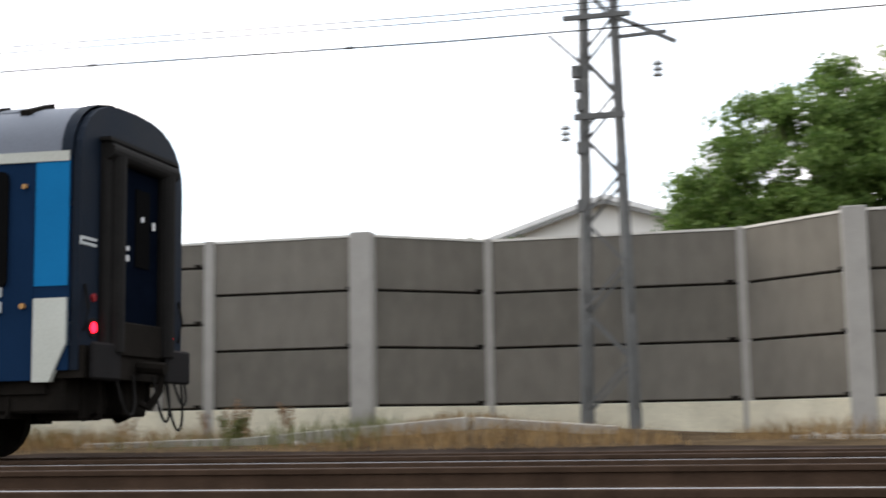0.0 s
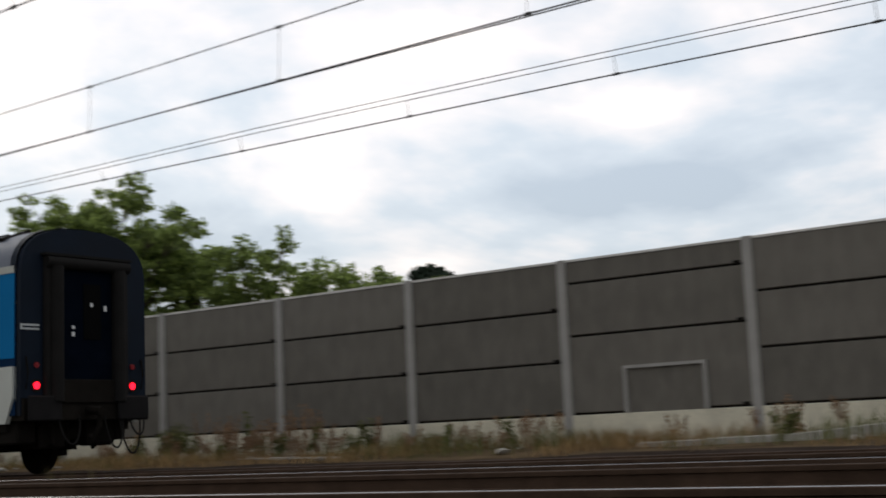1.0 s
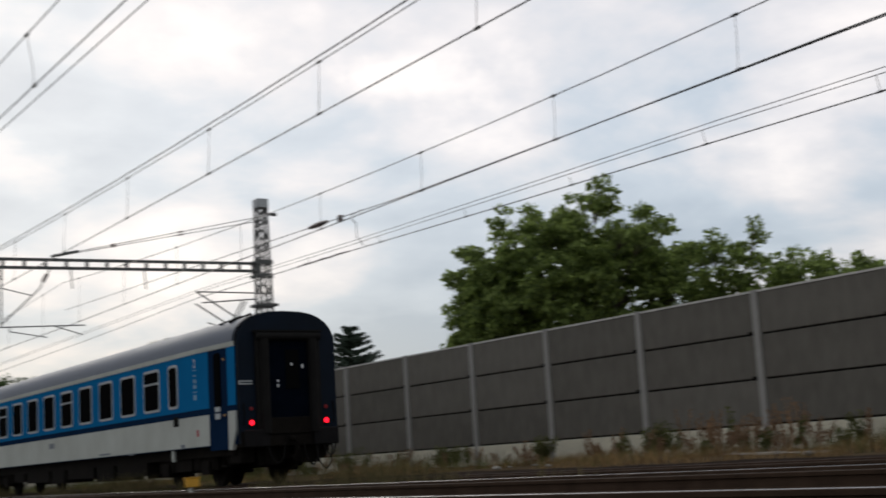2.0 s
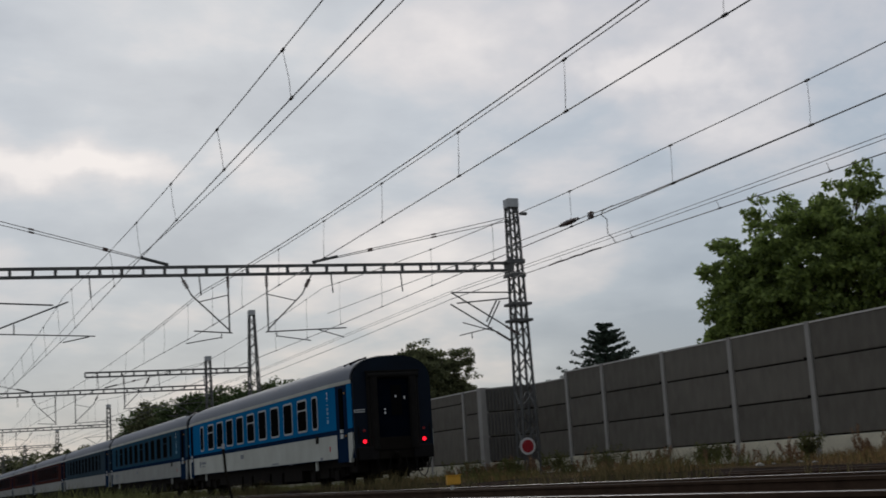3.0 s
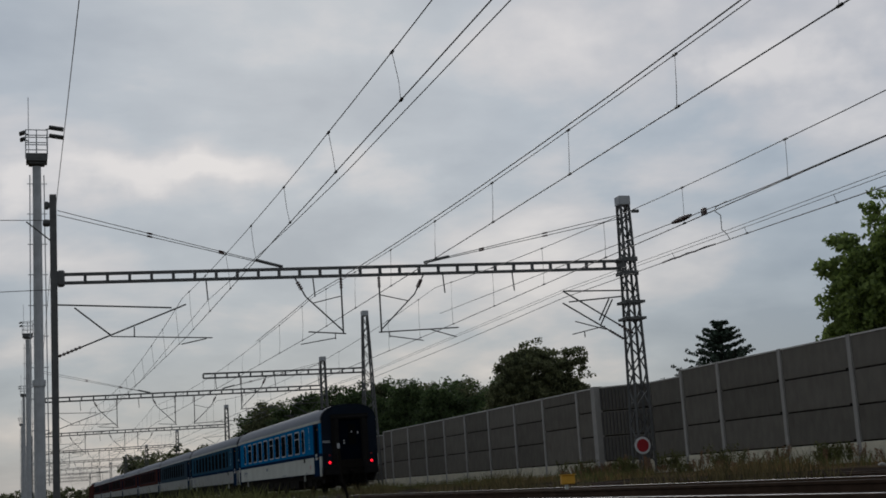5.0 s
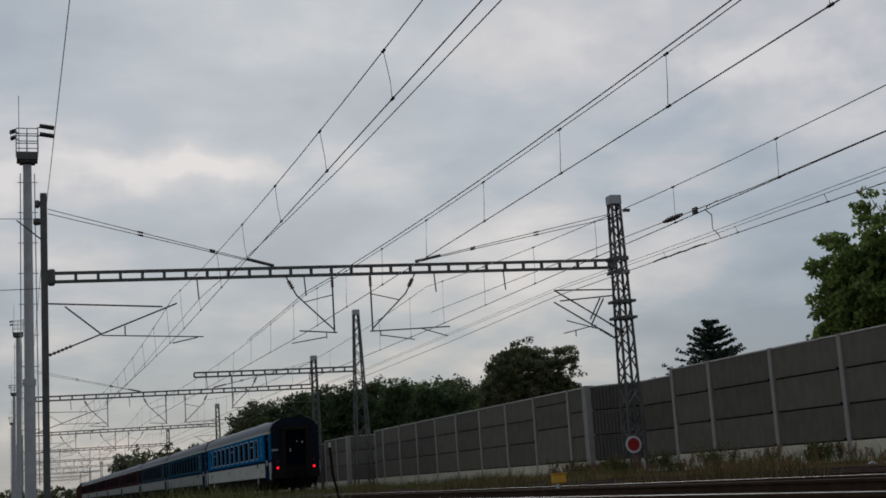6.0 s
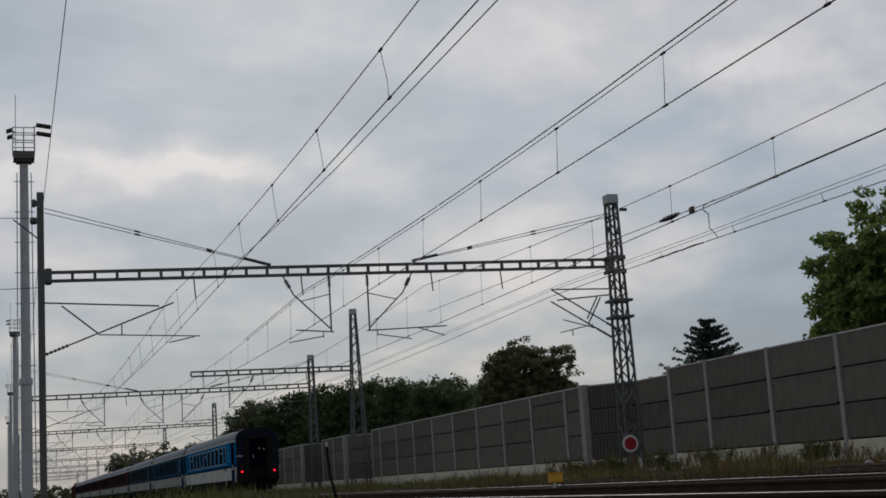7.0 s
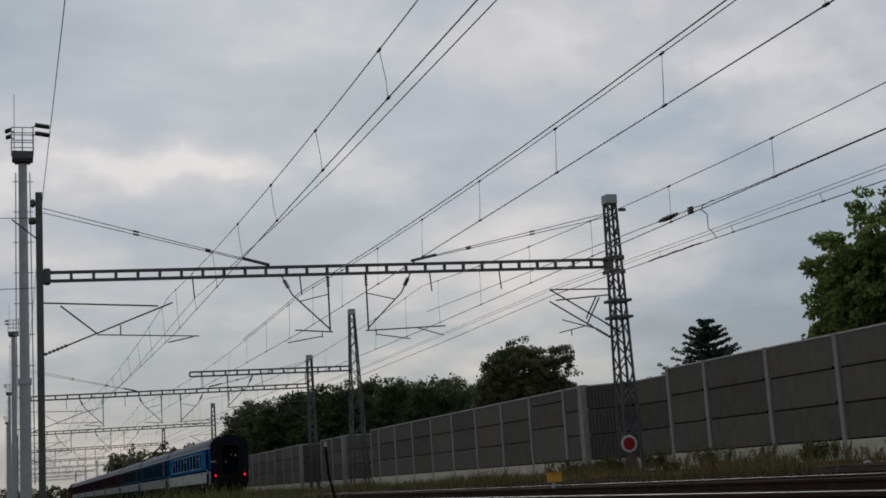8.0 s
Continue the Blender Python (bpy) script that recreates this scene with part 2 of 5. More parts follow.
def bar(bm, a, b, r=0.02, n=6, r2=None, square=False):
    """A round or square bar from a to b."""
    a, b = Vector(a), Vector(b)
    d = b - a
    if d.length < 1e-6:
        return
    q = d.to_track_quat("Z", "Y").to_matrix()
    n = 4 if square else n
    r2 = r if r2 is None else r2
    off = math.pi / 4 if square else 0
    rings = []
    for c, rr in ((a, r), (b, r2)):
        rings.append([bm.verts.new(c + q @ Vector((math.cos(off + 2 * math.pi * k / n) * rr, math.sin(off + 2 * math.pi * k / n) * rr, 0))) for k in range(n)])
    for k in range(n):
        bm.faces.new((rings[0][k], rings[0][(k + 1) % n], rings[1][(k + 1) % n], rings[1][k]))
    bm.faces.new(rings[0][::-1]); bm.faces.new(rings[1])


def tube(bm, pts, r=0.02, n=5):
    """One continuous round tube along the points."""
    pts = [Vector(p) for p in pts]
    rings = []
    for k, p in enumerate(pts):
        d = (pts[min(k + 1, len(pts) - 1)] - pts[max(k - 1, 0)]).normalized()
        side = d.cross(Vector((0, 0, 1)))
        side = side.normalized() if side.length > 0.05 else Vector((1, 0, 0))
        up = side.cross(d).normalized()
        rings.append([bm.verts.new(p + side * (math.cos(2 * math.pi * q / n) * r) + up * (math.sin(2 * math.pi * q / n) * r)) for q in range(n)])
    for a, b in zip(rings, rings[1:]):
        for q in range(n):
            bm.faces.new((a[q], a[(q + 1) % n], b[(q + 1) % n], b[q]))
    bm.faces.new(rings[0][::-1]); bm.faces.new(rings[-1])


def prism(bm, outline, y0, y1):
    """Extrudes an outline of (x, z) pairs along y."""
    a = [bm.verts.new((x, y0, z)) for x, z in outline]
    b = [bm.verts.new((x, y1, z)) for x, z in outline]
    n = len(outline)
    for k in range(n):
        bm.faces.new((a[k], a[(k + 1) % n], b[(k + 1) % n], b[k]))
    bm.faces.new(a[::-1]); bm.faces.new(b)


def mesh(name, bm, material, bevel=0.0, smooth=False):
    if bevel:
        bmesh.ops.bevel(bm, geom=bm.edges[:], offset=bevel, segments=1, affect="EDGES", clamp_overlap=True)
    bmesh.ops.recalc_face_normals(bm, faces=bm.faces[:])
    me = bpy.data.meshes.new(name)
    bm.to_mesh(me)
    bm.free()
    me.materials.append(material)
    if smooth:
        for p in me.polygons:
            p.use_smooth = True
    return me


def part(name, bm, material, parent, label="", bevel=0.0, smooth=False):
    ob = new(name, mesh(name, bm, material, bevel, smooth))
    ob.parent = parent
    if label:
        tagged(ob, label)
    return ob


def thing(name, label, category, group="", kind="", at=None):
    ob = new(name)
    if at is not None:
        ob.matrix_basis = at
    return tagged(ob, label, category, group, kind)


def solo(name, bm, material, label, category, group="", kind="", bevel=0.0, smooth=False):
    return tagged(new(name, mesh(name, bm, material, bevel, smooth)), label, category, group, kind)


# ---- ground, ballast and tracks ----
TRACKS = (5.48, 10.35, 13.96)


def mound(x, y):
    """The low earth mound before the near niche."""
    return 0.36 * math.exp(-((x - 21.4) / 1.3) ** 2 - ((y - 4.7) / 2.1) ** 2)


def ground():
    xs = [-3000, -400, -60, -12, -4, 2, 3.2, 3.8, 12, 15.6, 16.4, 17.2, 18.2, 19.4, 20.6, 21.8, 23, 24.2, 26, 60, 400, 3000]
    zs = [-0.2, -0.2, -0.2, -0.2, -0.22, -0.24, -0.24, -0.19, -0.19, -0.19, -0.17, -0.07, -0.02, 0.02, 0.05, 0.08, 0.08, 0.1, 0.1, 0.1, 0.1, 0.1]
    ys = [-3000, -300, -60] + [k * 1.5 for k in range(-20, 110)] + [200, 300, 450, 800, 3500]
    bm = bmesh.new()
    rows = []
    for y in ys:
        row = []
        for x, z in zip(xs, zs):
            d = 0.0
            if 16 < x < 23 and -31 < y < 170:
                d = 0.09 * noise.noise((x * 0.5, y * 0.35, 3.0)) + mound(x, y)
            row.append(bm.verts.new((x, y, z + d)))
        rows.append(row)
    for a, b in zip(rows, rows[1:]):
        for k in range(len(xs) - 1):
            bm.faces.new((a[k], a[k + 1], b[k + 1], b[k]))
    ob = solo("ground", bm, M_SOIL, "dry brown soil beside the railway", "ground", kind="structure")
    ob.data.materials.append(M_BALLAST)
    for p in ob.data.polygons:
        if 1 < p.center.x < 18:
            p.material_index = 1


def rail_profile(cx):
    half = [(0.07, -0.165), (0.07, -0.15), (0.012, -0.135), (0.010, -0.05), (0.034, -0.042), (0.036, -0.008), (0.03, -0.002)]
    return [(cx + x, z) for x, z in half] + [(cx - x, z) for x, z in reversed(half)]


def track(cx):
    t = thing("railway_track", "ballasted railway track with rusty rails and concrete sleepers", "track", "parallel tracks", "structure")
    for s in (-0.7535, 0.7535):
        bm = bmesh.new()
        prism(bm, rail_profile(cx + s), -80, 900)
        r = part("rail", bm, M_RAIL, t)
        bm = bmesh.new()
        prism(bm, [(cx + s - 0.027, -0.004), (cx + s - 0.022, 0.0), (cx + s + 0.022, 0.0), (cx + s + 0.027, -0.004)], -80, 900)
        # the other tops are coloured dull brown, which leaves out their sky glint
        bright = cx < 8 or (cx < 12 and s > 0)
        part("running_surface", bm, M_RAILTOP if bright else M_RAILDULL, r, "polished steel rail top" if bright else "rail top coloured dull brown to leave out the sky glint")
    bm = bmesh.new()
    prism(bm, [(-1.3, -0.34), (-1.3, -0.2), (-1.2, -0.172), (-0.45, -0.172), (-0.35, -0.19), (0.35, -0.19), (0.45, -0.172), (1.2, -0.172), (1.3, -0.2), (1.3, -0.34)], -0.13, 0.13)
    me = mesh("sleeper", bm, M_SLEEPER)
    for k in range(100):
        o = new("sleeper", me)
        o.parent = t
        o.location = (cx, -6 + k * 0.62, random.uniform(-0.008, 0.004))


def stones():
    """Loose ballast stones between and beside the rails."""
    rng = np.random.default_rng(4)
    base = np.array([(1, 0, 0), (-1, 0, 0), (0, 1, 0), (0, -1, 0), (0, 0, 1), (0, 0, -1)], float)
    tri = np.array([(0, 2, 4), (2, 1, 4), (1, 3, 4), (3, 0, 4), (2, 0, 5), (1, 2, 5), (3, 1, 5), (0, 3, 5)])
    n = 9000
    x = rng.uniform(6.6, 17.2, n)
    y = rng.uniform(-3, 1, n) + 46 * rng.random(n) ** 1.4
    z = -0.19 + rng.uniform(-0.01, 0.03, n)
    keep = np.ones(n, bool)
    for c in TRACKS:
        for s in (-0.7535, 0.7535):
            keep &= np.abs(x - c - s) > 0.1
    x, y, z = x[keep], y[keep], z[keep]
    n = len(x)
    size = rng.uniform(0.018, 0.045, n)
    jit = rng.uniform(0.6, 1.3, (n, 6, 1))
    rot = rng.uniform(0, 6.28, n)
    v = base[None] * jit * size[:, None, None]
    c, s = np.cos(rot)[:, None], np.sin(rot)[:, None]
    v = np.stack([v[..., 0] * c - v[..., 1] * s, v[..., 0] * s + v[..., 1] * c, v[..., 2] * 0.8], -1) + np.stack([x, y, z], 1)[:, None]
    f = (tri[None] + 6 * np.arange(n)[:, None, None]).reshape(-1, 3)
    me = bpy.data.meshes.new("ballast_stones")
    me.from_pydata(v.reshape(-1, 3).tolist(), [], f.tolist())
    me.materials.append(mat("stone", (0.055, 0.042, 0.034), 0.9, gloss=0.0, vary=0.5, island=True))
    tagged(new("ballast_stones", me), "brown crushed stone ballast between the rails", "ballast", kind="stuff")


ground()
for c in TRACKS:
    track(c)
stones()

# ---- noise barrier ----
WX, NX = 23.0, 24.55
TOP, LEVELS = 3.72, (3.72, 2.735, 1.71, 0.68)


def barrier():
    wall = thing("noise_wall", "grey concrete panel noise wall with pale posts and plinth", "noise barrier", kind="structure")

    def frame_of(a, b):
        a, b = Vector((*a, 0)), Vector((*b, 0))
        u = (b - a).normalized()
        return Matrix.Translation(a) @ Matrix((u, Vector((0, 0, 1)).cross(u), (0, 0, 1))).transposed().to_4x4(), (b - a).length

    def bay(a, b, levels=LEVELS, ribs=False):
        """Panels between two post axes; the face towards the tracks is local +y."""
        m, length = frame_of(b, a)
        for hi, lo in zip(levels, levels[1:]):
            bm = bmesh.new()
            box(bm, (0.06, -0.07, lo + 0.022), (length - 0.06, 0.06, hi - 0.022))
            o = part("panel", bm, M_PANEL, wall, bevel=0.012)
            o.matrix_basis = m
            bm = bmesh.new()
            box(bm, (0.06, -0.06, lo - 0.022), (length - 0.06, 0.025, lo + 0.022))
            o2 = part("joint", bm, M_UNDER, wall, "dark open joint")
            o2.matrix_basis = m
            bm = bmesh.new()
            box(bm, (0.16, 0.02, lo + 0.0), (0.3, 0.072, lo + 0.07))
            part("joint_pocket", bm, M_UNDER, wall, "dark pocket at the panel joint").matrix_basis = m
            if ribs:
                bm = bmesh.new()
                k = 0.15
                while k < length - 0.15:
                    box(bm, (k, 0.06, lo + 0.06), (k + 0.07, 0.105, hi - 0.06))
                    k += 0.16
                part("rib", bm, M_RIB, o)
        bm = bmesh.new()
        box(bm, (0.04, -0.085, TOP - 0.022), (length - 0.04, 0.078, TOP + 0.022))
        part("coping", bm, M_COPING, wall, "pale thin coping strip").matrix_basis = m
        bm = bmesh.new()
        box(bm, (0.0, -0.11, -0.5), (length, 0.10, levels[-1] - 0.024))
        part("plinth", bm, M_PLINTH, wall, "pale stained concrete plinth", bevel=0.01).matrix_basis = m

    bm = bmesh.new()
    box(bm, (-0.12, -0.095, -0.5), (0.12, 0.095, TOP + 0.03))
    thin = mesh("post", bm, M_POST, 0.012)
    bm = bmesh.new()
    box(bm, (-0.2, -0.2, -0.5), (0.2, 0.2, TOP + 0.05))
    wide = mesh("corner_post", bm, M_POST, 0.015)

    def post(x, y, corner=False):
        o = new("corner_post" if corner else "post", wide if corner else thin)
        o.parent = wall
        o.location = (x, y, 0)

    def run(ys, special=None):
        for k in range(len(ys) - 1):
            bay((WX, ys[k + 1]), (WX, ys[k]), (TOP, 3.26, 2.21, 0.68) if k == special else LEVELS)
        for y in ys[1:-1]:
            post(WX, y)

    def niche(y0, y1, ribs):
        d0, d1 = y0 + 1.85, y1 - 1.96
        for a, b, rb in (((WX, y0), (NX, d0), False), ((NX, d0), (NX, d1), False), ((NX, d1), (WX, y1), ribs)):
            bay(b, a, LEVELS, rb)
        for x, y, c in ((WX, y0, y0 < 0), (NX, d0, False), (NX, d1, False), (WX, y1, True)):
            post(x, y, c)

    run([-1.16, -4.1, -8.0, -12.0, -16.0, -20.0][::-1])
    niche(-1.16, 7.3, False)
    run([7.3, 10.24, 14.24, 18.16, 22.06, 26.13, 30.05, 33.80, 37.62, 41.66, 44.4], 1)
    niche(44.4, 52.25, True)
    run([52.25, 54.25, 58.3, 62.1, 66.0, 69.9, 73.7, 77.5, 81.3, 85.2, 87.2], 1)
    niche(87.2, 94.9, False)
    run([94.9, 98.5, 102.3])
    niche(102.3, 109.8, True)
    run([109.8] + [113.6 + 3.9 * k for k in range(26)])

    # the blocked hatch with its pale surround in one bay
    bm = bmesh.new()
    for y0, y1, z0, z1 in ((11.20, 11.27, 0.66, 1.56), (12.88, 12.95, 0.66, 1.56), (11.27, 12.88, 1.50, 1.56)):
        box(bm, (WX - 0.125, y0, z0), (WX - 0.055, y1, z1))
    part("hatch_frame", bm, M_POST, wall, "thin raised frame of a closed hatch")
    bm = bmesh.new()
    box(bm, (WX - 0.068, 11.27, 0.66), (WX - 0.055, 12.88, 1.50))
    part("hatch", bm, M_PANEL, wall, "closed square hatch in the wall")


barrier()


# ---- catenary masts, gantries and wires ----
def lattice(name, x, y, h, w0, w1, base=0.0, cap=True, group="catenary masts"):
    t = thing(name, "grey steel lattice catenary mast with crossed braces", "mast", group, at=pose(x, y, base))
    for sx in (-1, 1):
        for sy in (-1, 1):
            bm = bmesh.new()
            bar(bm, (sx * w0, sy * w0, -0.4), (sx * w1, sy * w1, h), 0.062, square=True)
            part("leg", bm, M_STEEL, t)
    for ax in (0, 1):
        for side in (-1, 1):
            bm = bmesh.new()
            z, k = 0.5, 1
            while z < h - 0.2:
                w = w0 + (w1 - w0) * z / h
                z2 = min(h, z + 1.55 * w + 0.22)
                v = w0 + (w1 - w0) * z2 / h
                a, b = ((k * w, side * w, z), (-k * v, side * v, z2)) if ax == 0 else ((side * w, k * w, z), (side * v, -k * v, z2))
                bar(bm, a, b, 0.032, square=True)
                z, k = z2, -k
                if y < 100:
                    part("brace", bm, M_STEEL, t)
                    bm = bmesh.new()
            if y < 100:
                bm.free()
            else:
                tagged(part("bracing", bm, M_STEEL, t), kind="stuff")
    if cap:
        bm = bmesh.new()
        box(bm, (-w1 - 0.07, -w1 - 0.07, h - 0.25), (w1 + 0.07, w1 + 0.07, h + 0.12))
        part("cap", bm, M_GALV, t, bevel=0.02)
    bm = bmesh.new()
    box(bm, (-w0 - 0.25, -w0 - 0.25, -0.6), (w0 + 0.25, w0 + 0.25, 0.12))
    part("foundation", bm, M_KERB, t, "concrete foundation block", bevel=0.03)
    return t


def beam_mast(x, y, h):
    t = thing("beam_mast", "dark rolled steel catenary mast", "mast", "beam masts", at=pose(x, y, 0))
    bm = bmesh.new()
    half = [(0.115, -0.14), (0.115, -0.115), (0.09, -0.115), (0.09, 0.115), (0.115, 0.115), (0.115, 0.14)]
    prism(bm, half + [(-x, y) for x, y in reversed(half)], -h, 0.5)
    bmesh.ops.rotate(bm, verts=bm.verts[:], cent=(0, 0, 0), matrix=Matrix.Rotation(radians(-90), 3, "X"))
    part("column", bm, M_STEEL, t)
    bm = bmesh.new()
    box(bm, (-0.3, -0.3, -0.6), (0.3, 0.3, 0.05))
    part("foundation", bm, M_KERB, t, bevel=0.03)
    return t


def gantry(y, xa, xb, za, zb, arms=(), drops=(), step=0.75):
    """A ladder-like cross beam with hanging supports for the wires."""
    t = thing("gantry_beam", "dark steel ladder beam spanning the tracks", "gantry", "gantries")
    zat = lambda x: za + (zb - za) * (x - xa) / (xb - xa)
    for dz in (-0.15, 0.15):
        bm = bmesh.new()
        bar(bm, (xa, y, za + dz), (xb, y, zb + dz), 0.075, square=True)
        part("chord", bm, M_STEEL, t)
    n = int((xb - xa) / step)
    for k in range(n + 1):
        x = xa + (xb - xa) * k / n
        bm = bmesh.new()
        box(bm, (x - 0.05, y - 0.05, zat(x) - 0.13), (x + 0.05, y + 0.05, zat(x) + 0.13))
        part("batten", bm, M_STEEL, t)
    for x in drops:
        z = zat(x) - 0.15
        bm = bmesh.new()
        bar(bm, (x, y, z), (x + 0.05, y, z - 0.75), 0.025)
        part("dropper_bar", bm, M_STEEL, t)
    for x, d in arms:
        # vertical post, raking tube with insulator, registration tube and steady arm
        z = zat(x) - 0.15
        thing_arm(t, x, y, z, d)
    return t


def thing_arm(t, x, y, z, d):
    bm = bmesh.new()
    bar(bm, (x, y, z), (x, y, z - 2.15), 0.032)
    bar(bm, (x, y, z - 2.05), (x + d * 1.35, y, z - 0.75), 0.028)
    bar(bm, (x + d * 1.35, y, z - 0.75), (x + d * 1.75, y, z), 0.028)
    bar(bm, (x, y, z - 0.75), (x + d * 1.1, y, z - 1.0), 0.02)
    arm = part("support_arm", bm, M_STEEL, t)
    bm = bmesh.new()
    for k in range(4):
        q = 0.35 + 0.1 * k
        c = Vector((x + d * (1.35 + 0.4 * q), y, z - 0.75 * (1 - q)))
        bar(bm, c, c + Vector((d * 0.02, 0, 0.05)), 0.075, 8)
        bar(bm, (x, y, z - 0.1 - 0.1 * k), (x, y, z - 0.16 - 0.1 * k), 0.06, 8)
    part("insulator", bm, M_INSUL, arm)
    bm = bmesh.new()
    bar(bm, (x - d * 0.1, y, z - 2.15), (x + d * (3.0 if d > 0 else 1.3), y, z - 2.05), 0.026)
    bar(bm, (x + d * 0.3, y, z - 2.15), (x + d * 0.3, y, z - 2.35), 0.018)
    bar(bm, (x + d * 0.3, y, z - 2.3), (x + d * 1.6, y, z - 2.5), 0.02)
    bar(bm, (x + d * 1.9, y, z - 2.1), (x + d * 2.9, y, z - 2.4), 0.02) if d > 0 else None
    part("registration_tube", bm, M_STEEL, arm)
    return arm


def cantilever(t, x, y, z, d, reach, group=""):
    """A bracket on a mast: top tie, raking tube, steady arm, and a brace. d: -1 or 1 across the tracks. Local to the mast."""
    bm = bmesh.new()
    bar(bm, (x, y, z + 1.55), (x + d * reach, y, z + 1.45), 0.026)
    bar(bm, (x, y, z), (x + d * reach * 1.12, y, z + 1.5), 0.032)
    bar(bm, (x + d * reach * 0.15, y, z + 1.54), (x + d * reach * 0.52, y, z + 0.66), 0.02)
    arm = part("cantilever", bm, M_STEEL, t)
    bm = bmesh.new()
    bar(bm, (x + d * reach * 0.48, y, z + 0.6), (x + d * reach * 1.35, y, z + 0.58), 0.022)
    bar(bm, (x + d * reach * 0.66, y, z + 0.86), (x + d * reach * 0.66, y, z + 0.6), 0.015)
    bar(bm, (x + d * reach * 1.25, y, z + 0.58), (x + d * reach * 1.0, y, z + 0.4), 0.018)
    part("steady_arm", bm, M_STEEL, arm)
    bm = bmesh.new()
    for k in range(5):
        q = 0.05 + 0.035 * k
        c = Vector((x + d * reach * 1.12 * q, y, z + 1.5 * q))
        bar(bm, c, c + Vector((d * 0.05, 0, 0.03)), 0.07, 8)
    part("insulator", bm, M_INSUL, arm)


def bracket(t, bars, arms, y, a, b):
    """A mast bracket: its tubes, its steady arms and the insulator from a to b, as (across, up) local to the mast."""
    bm = bmesh.new()
    for p, q in bars:
        bar(bm, (p[0], y, p[1]), (q[0], y, q[1]), 0.030)
    arm = part("cantilever", bm, M_STEEL, t)
    bm = bmesh.new()
    for p, q in arms:
        bar(bm, (p[0], y, p[1]), (q[0], y, q[1]), 0.022)
    part("steady_arm", bm, M_STEEL, arm)
    bm = bmesh.new()
    for k in range(6):
        c, e = [Vector((a[0], y, a[1])).lerp(Vector((b[0], y, b[1])), (k + f) / 6) for f in (0.25, 0.75)]
        bar(bm, c, e, 0.055, 8)
    part("insulator", bm, M_INSUL, arm)


LINES = [(5.45, 5.6), (10.0, 5.6), (14.75, 5.56)]
SPANS = [(-6.0, 48.2), (48.2, 105.4), (105.4, 159.0), (159.0, 212.0), (212.0, 266.0), (266.0, 320.0), (320.0, 375.0), (375.0, 430.0)]


# per line: half stagger, messenger offset across, its lowest and highest point over the eye
HANG = [(0.22, -0.10, 6.33, 7.0), (0.31, 0.04, 6.46, 6.98), (0.22, 0.02, 6.36, 7.2)]


def contact_x(k, y):
    """The contact wire zigzags from support to support."""
    for i, (a, b) in enumerate(SPANS):
        if y <= b or i == len(SPANS) - 1:
            return LINES[k][0] + HANG[k][0] * (1 if i % 2 else -1) * (1 - 2 * (y - a) / (b - a))


def messenger_z(k, y):
    low, high = HANG[k][2:]
    for a, b in SPANS:
        if y <= b or b == SPANS[-1][1]:
            u = (2 * y - a - b) / (b - a)
            return EYE + low + (high - low) * u * u


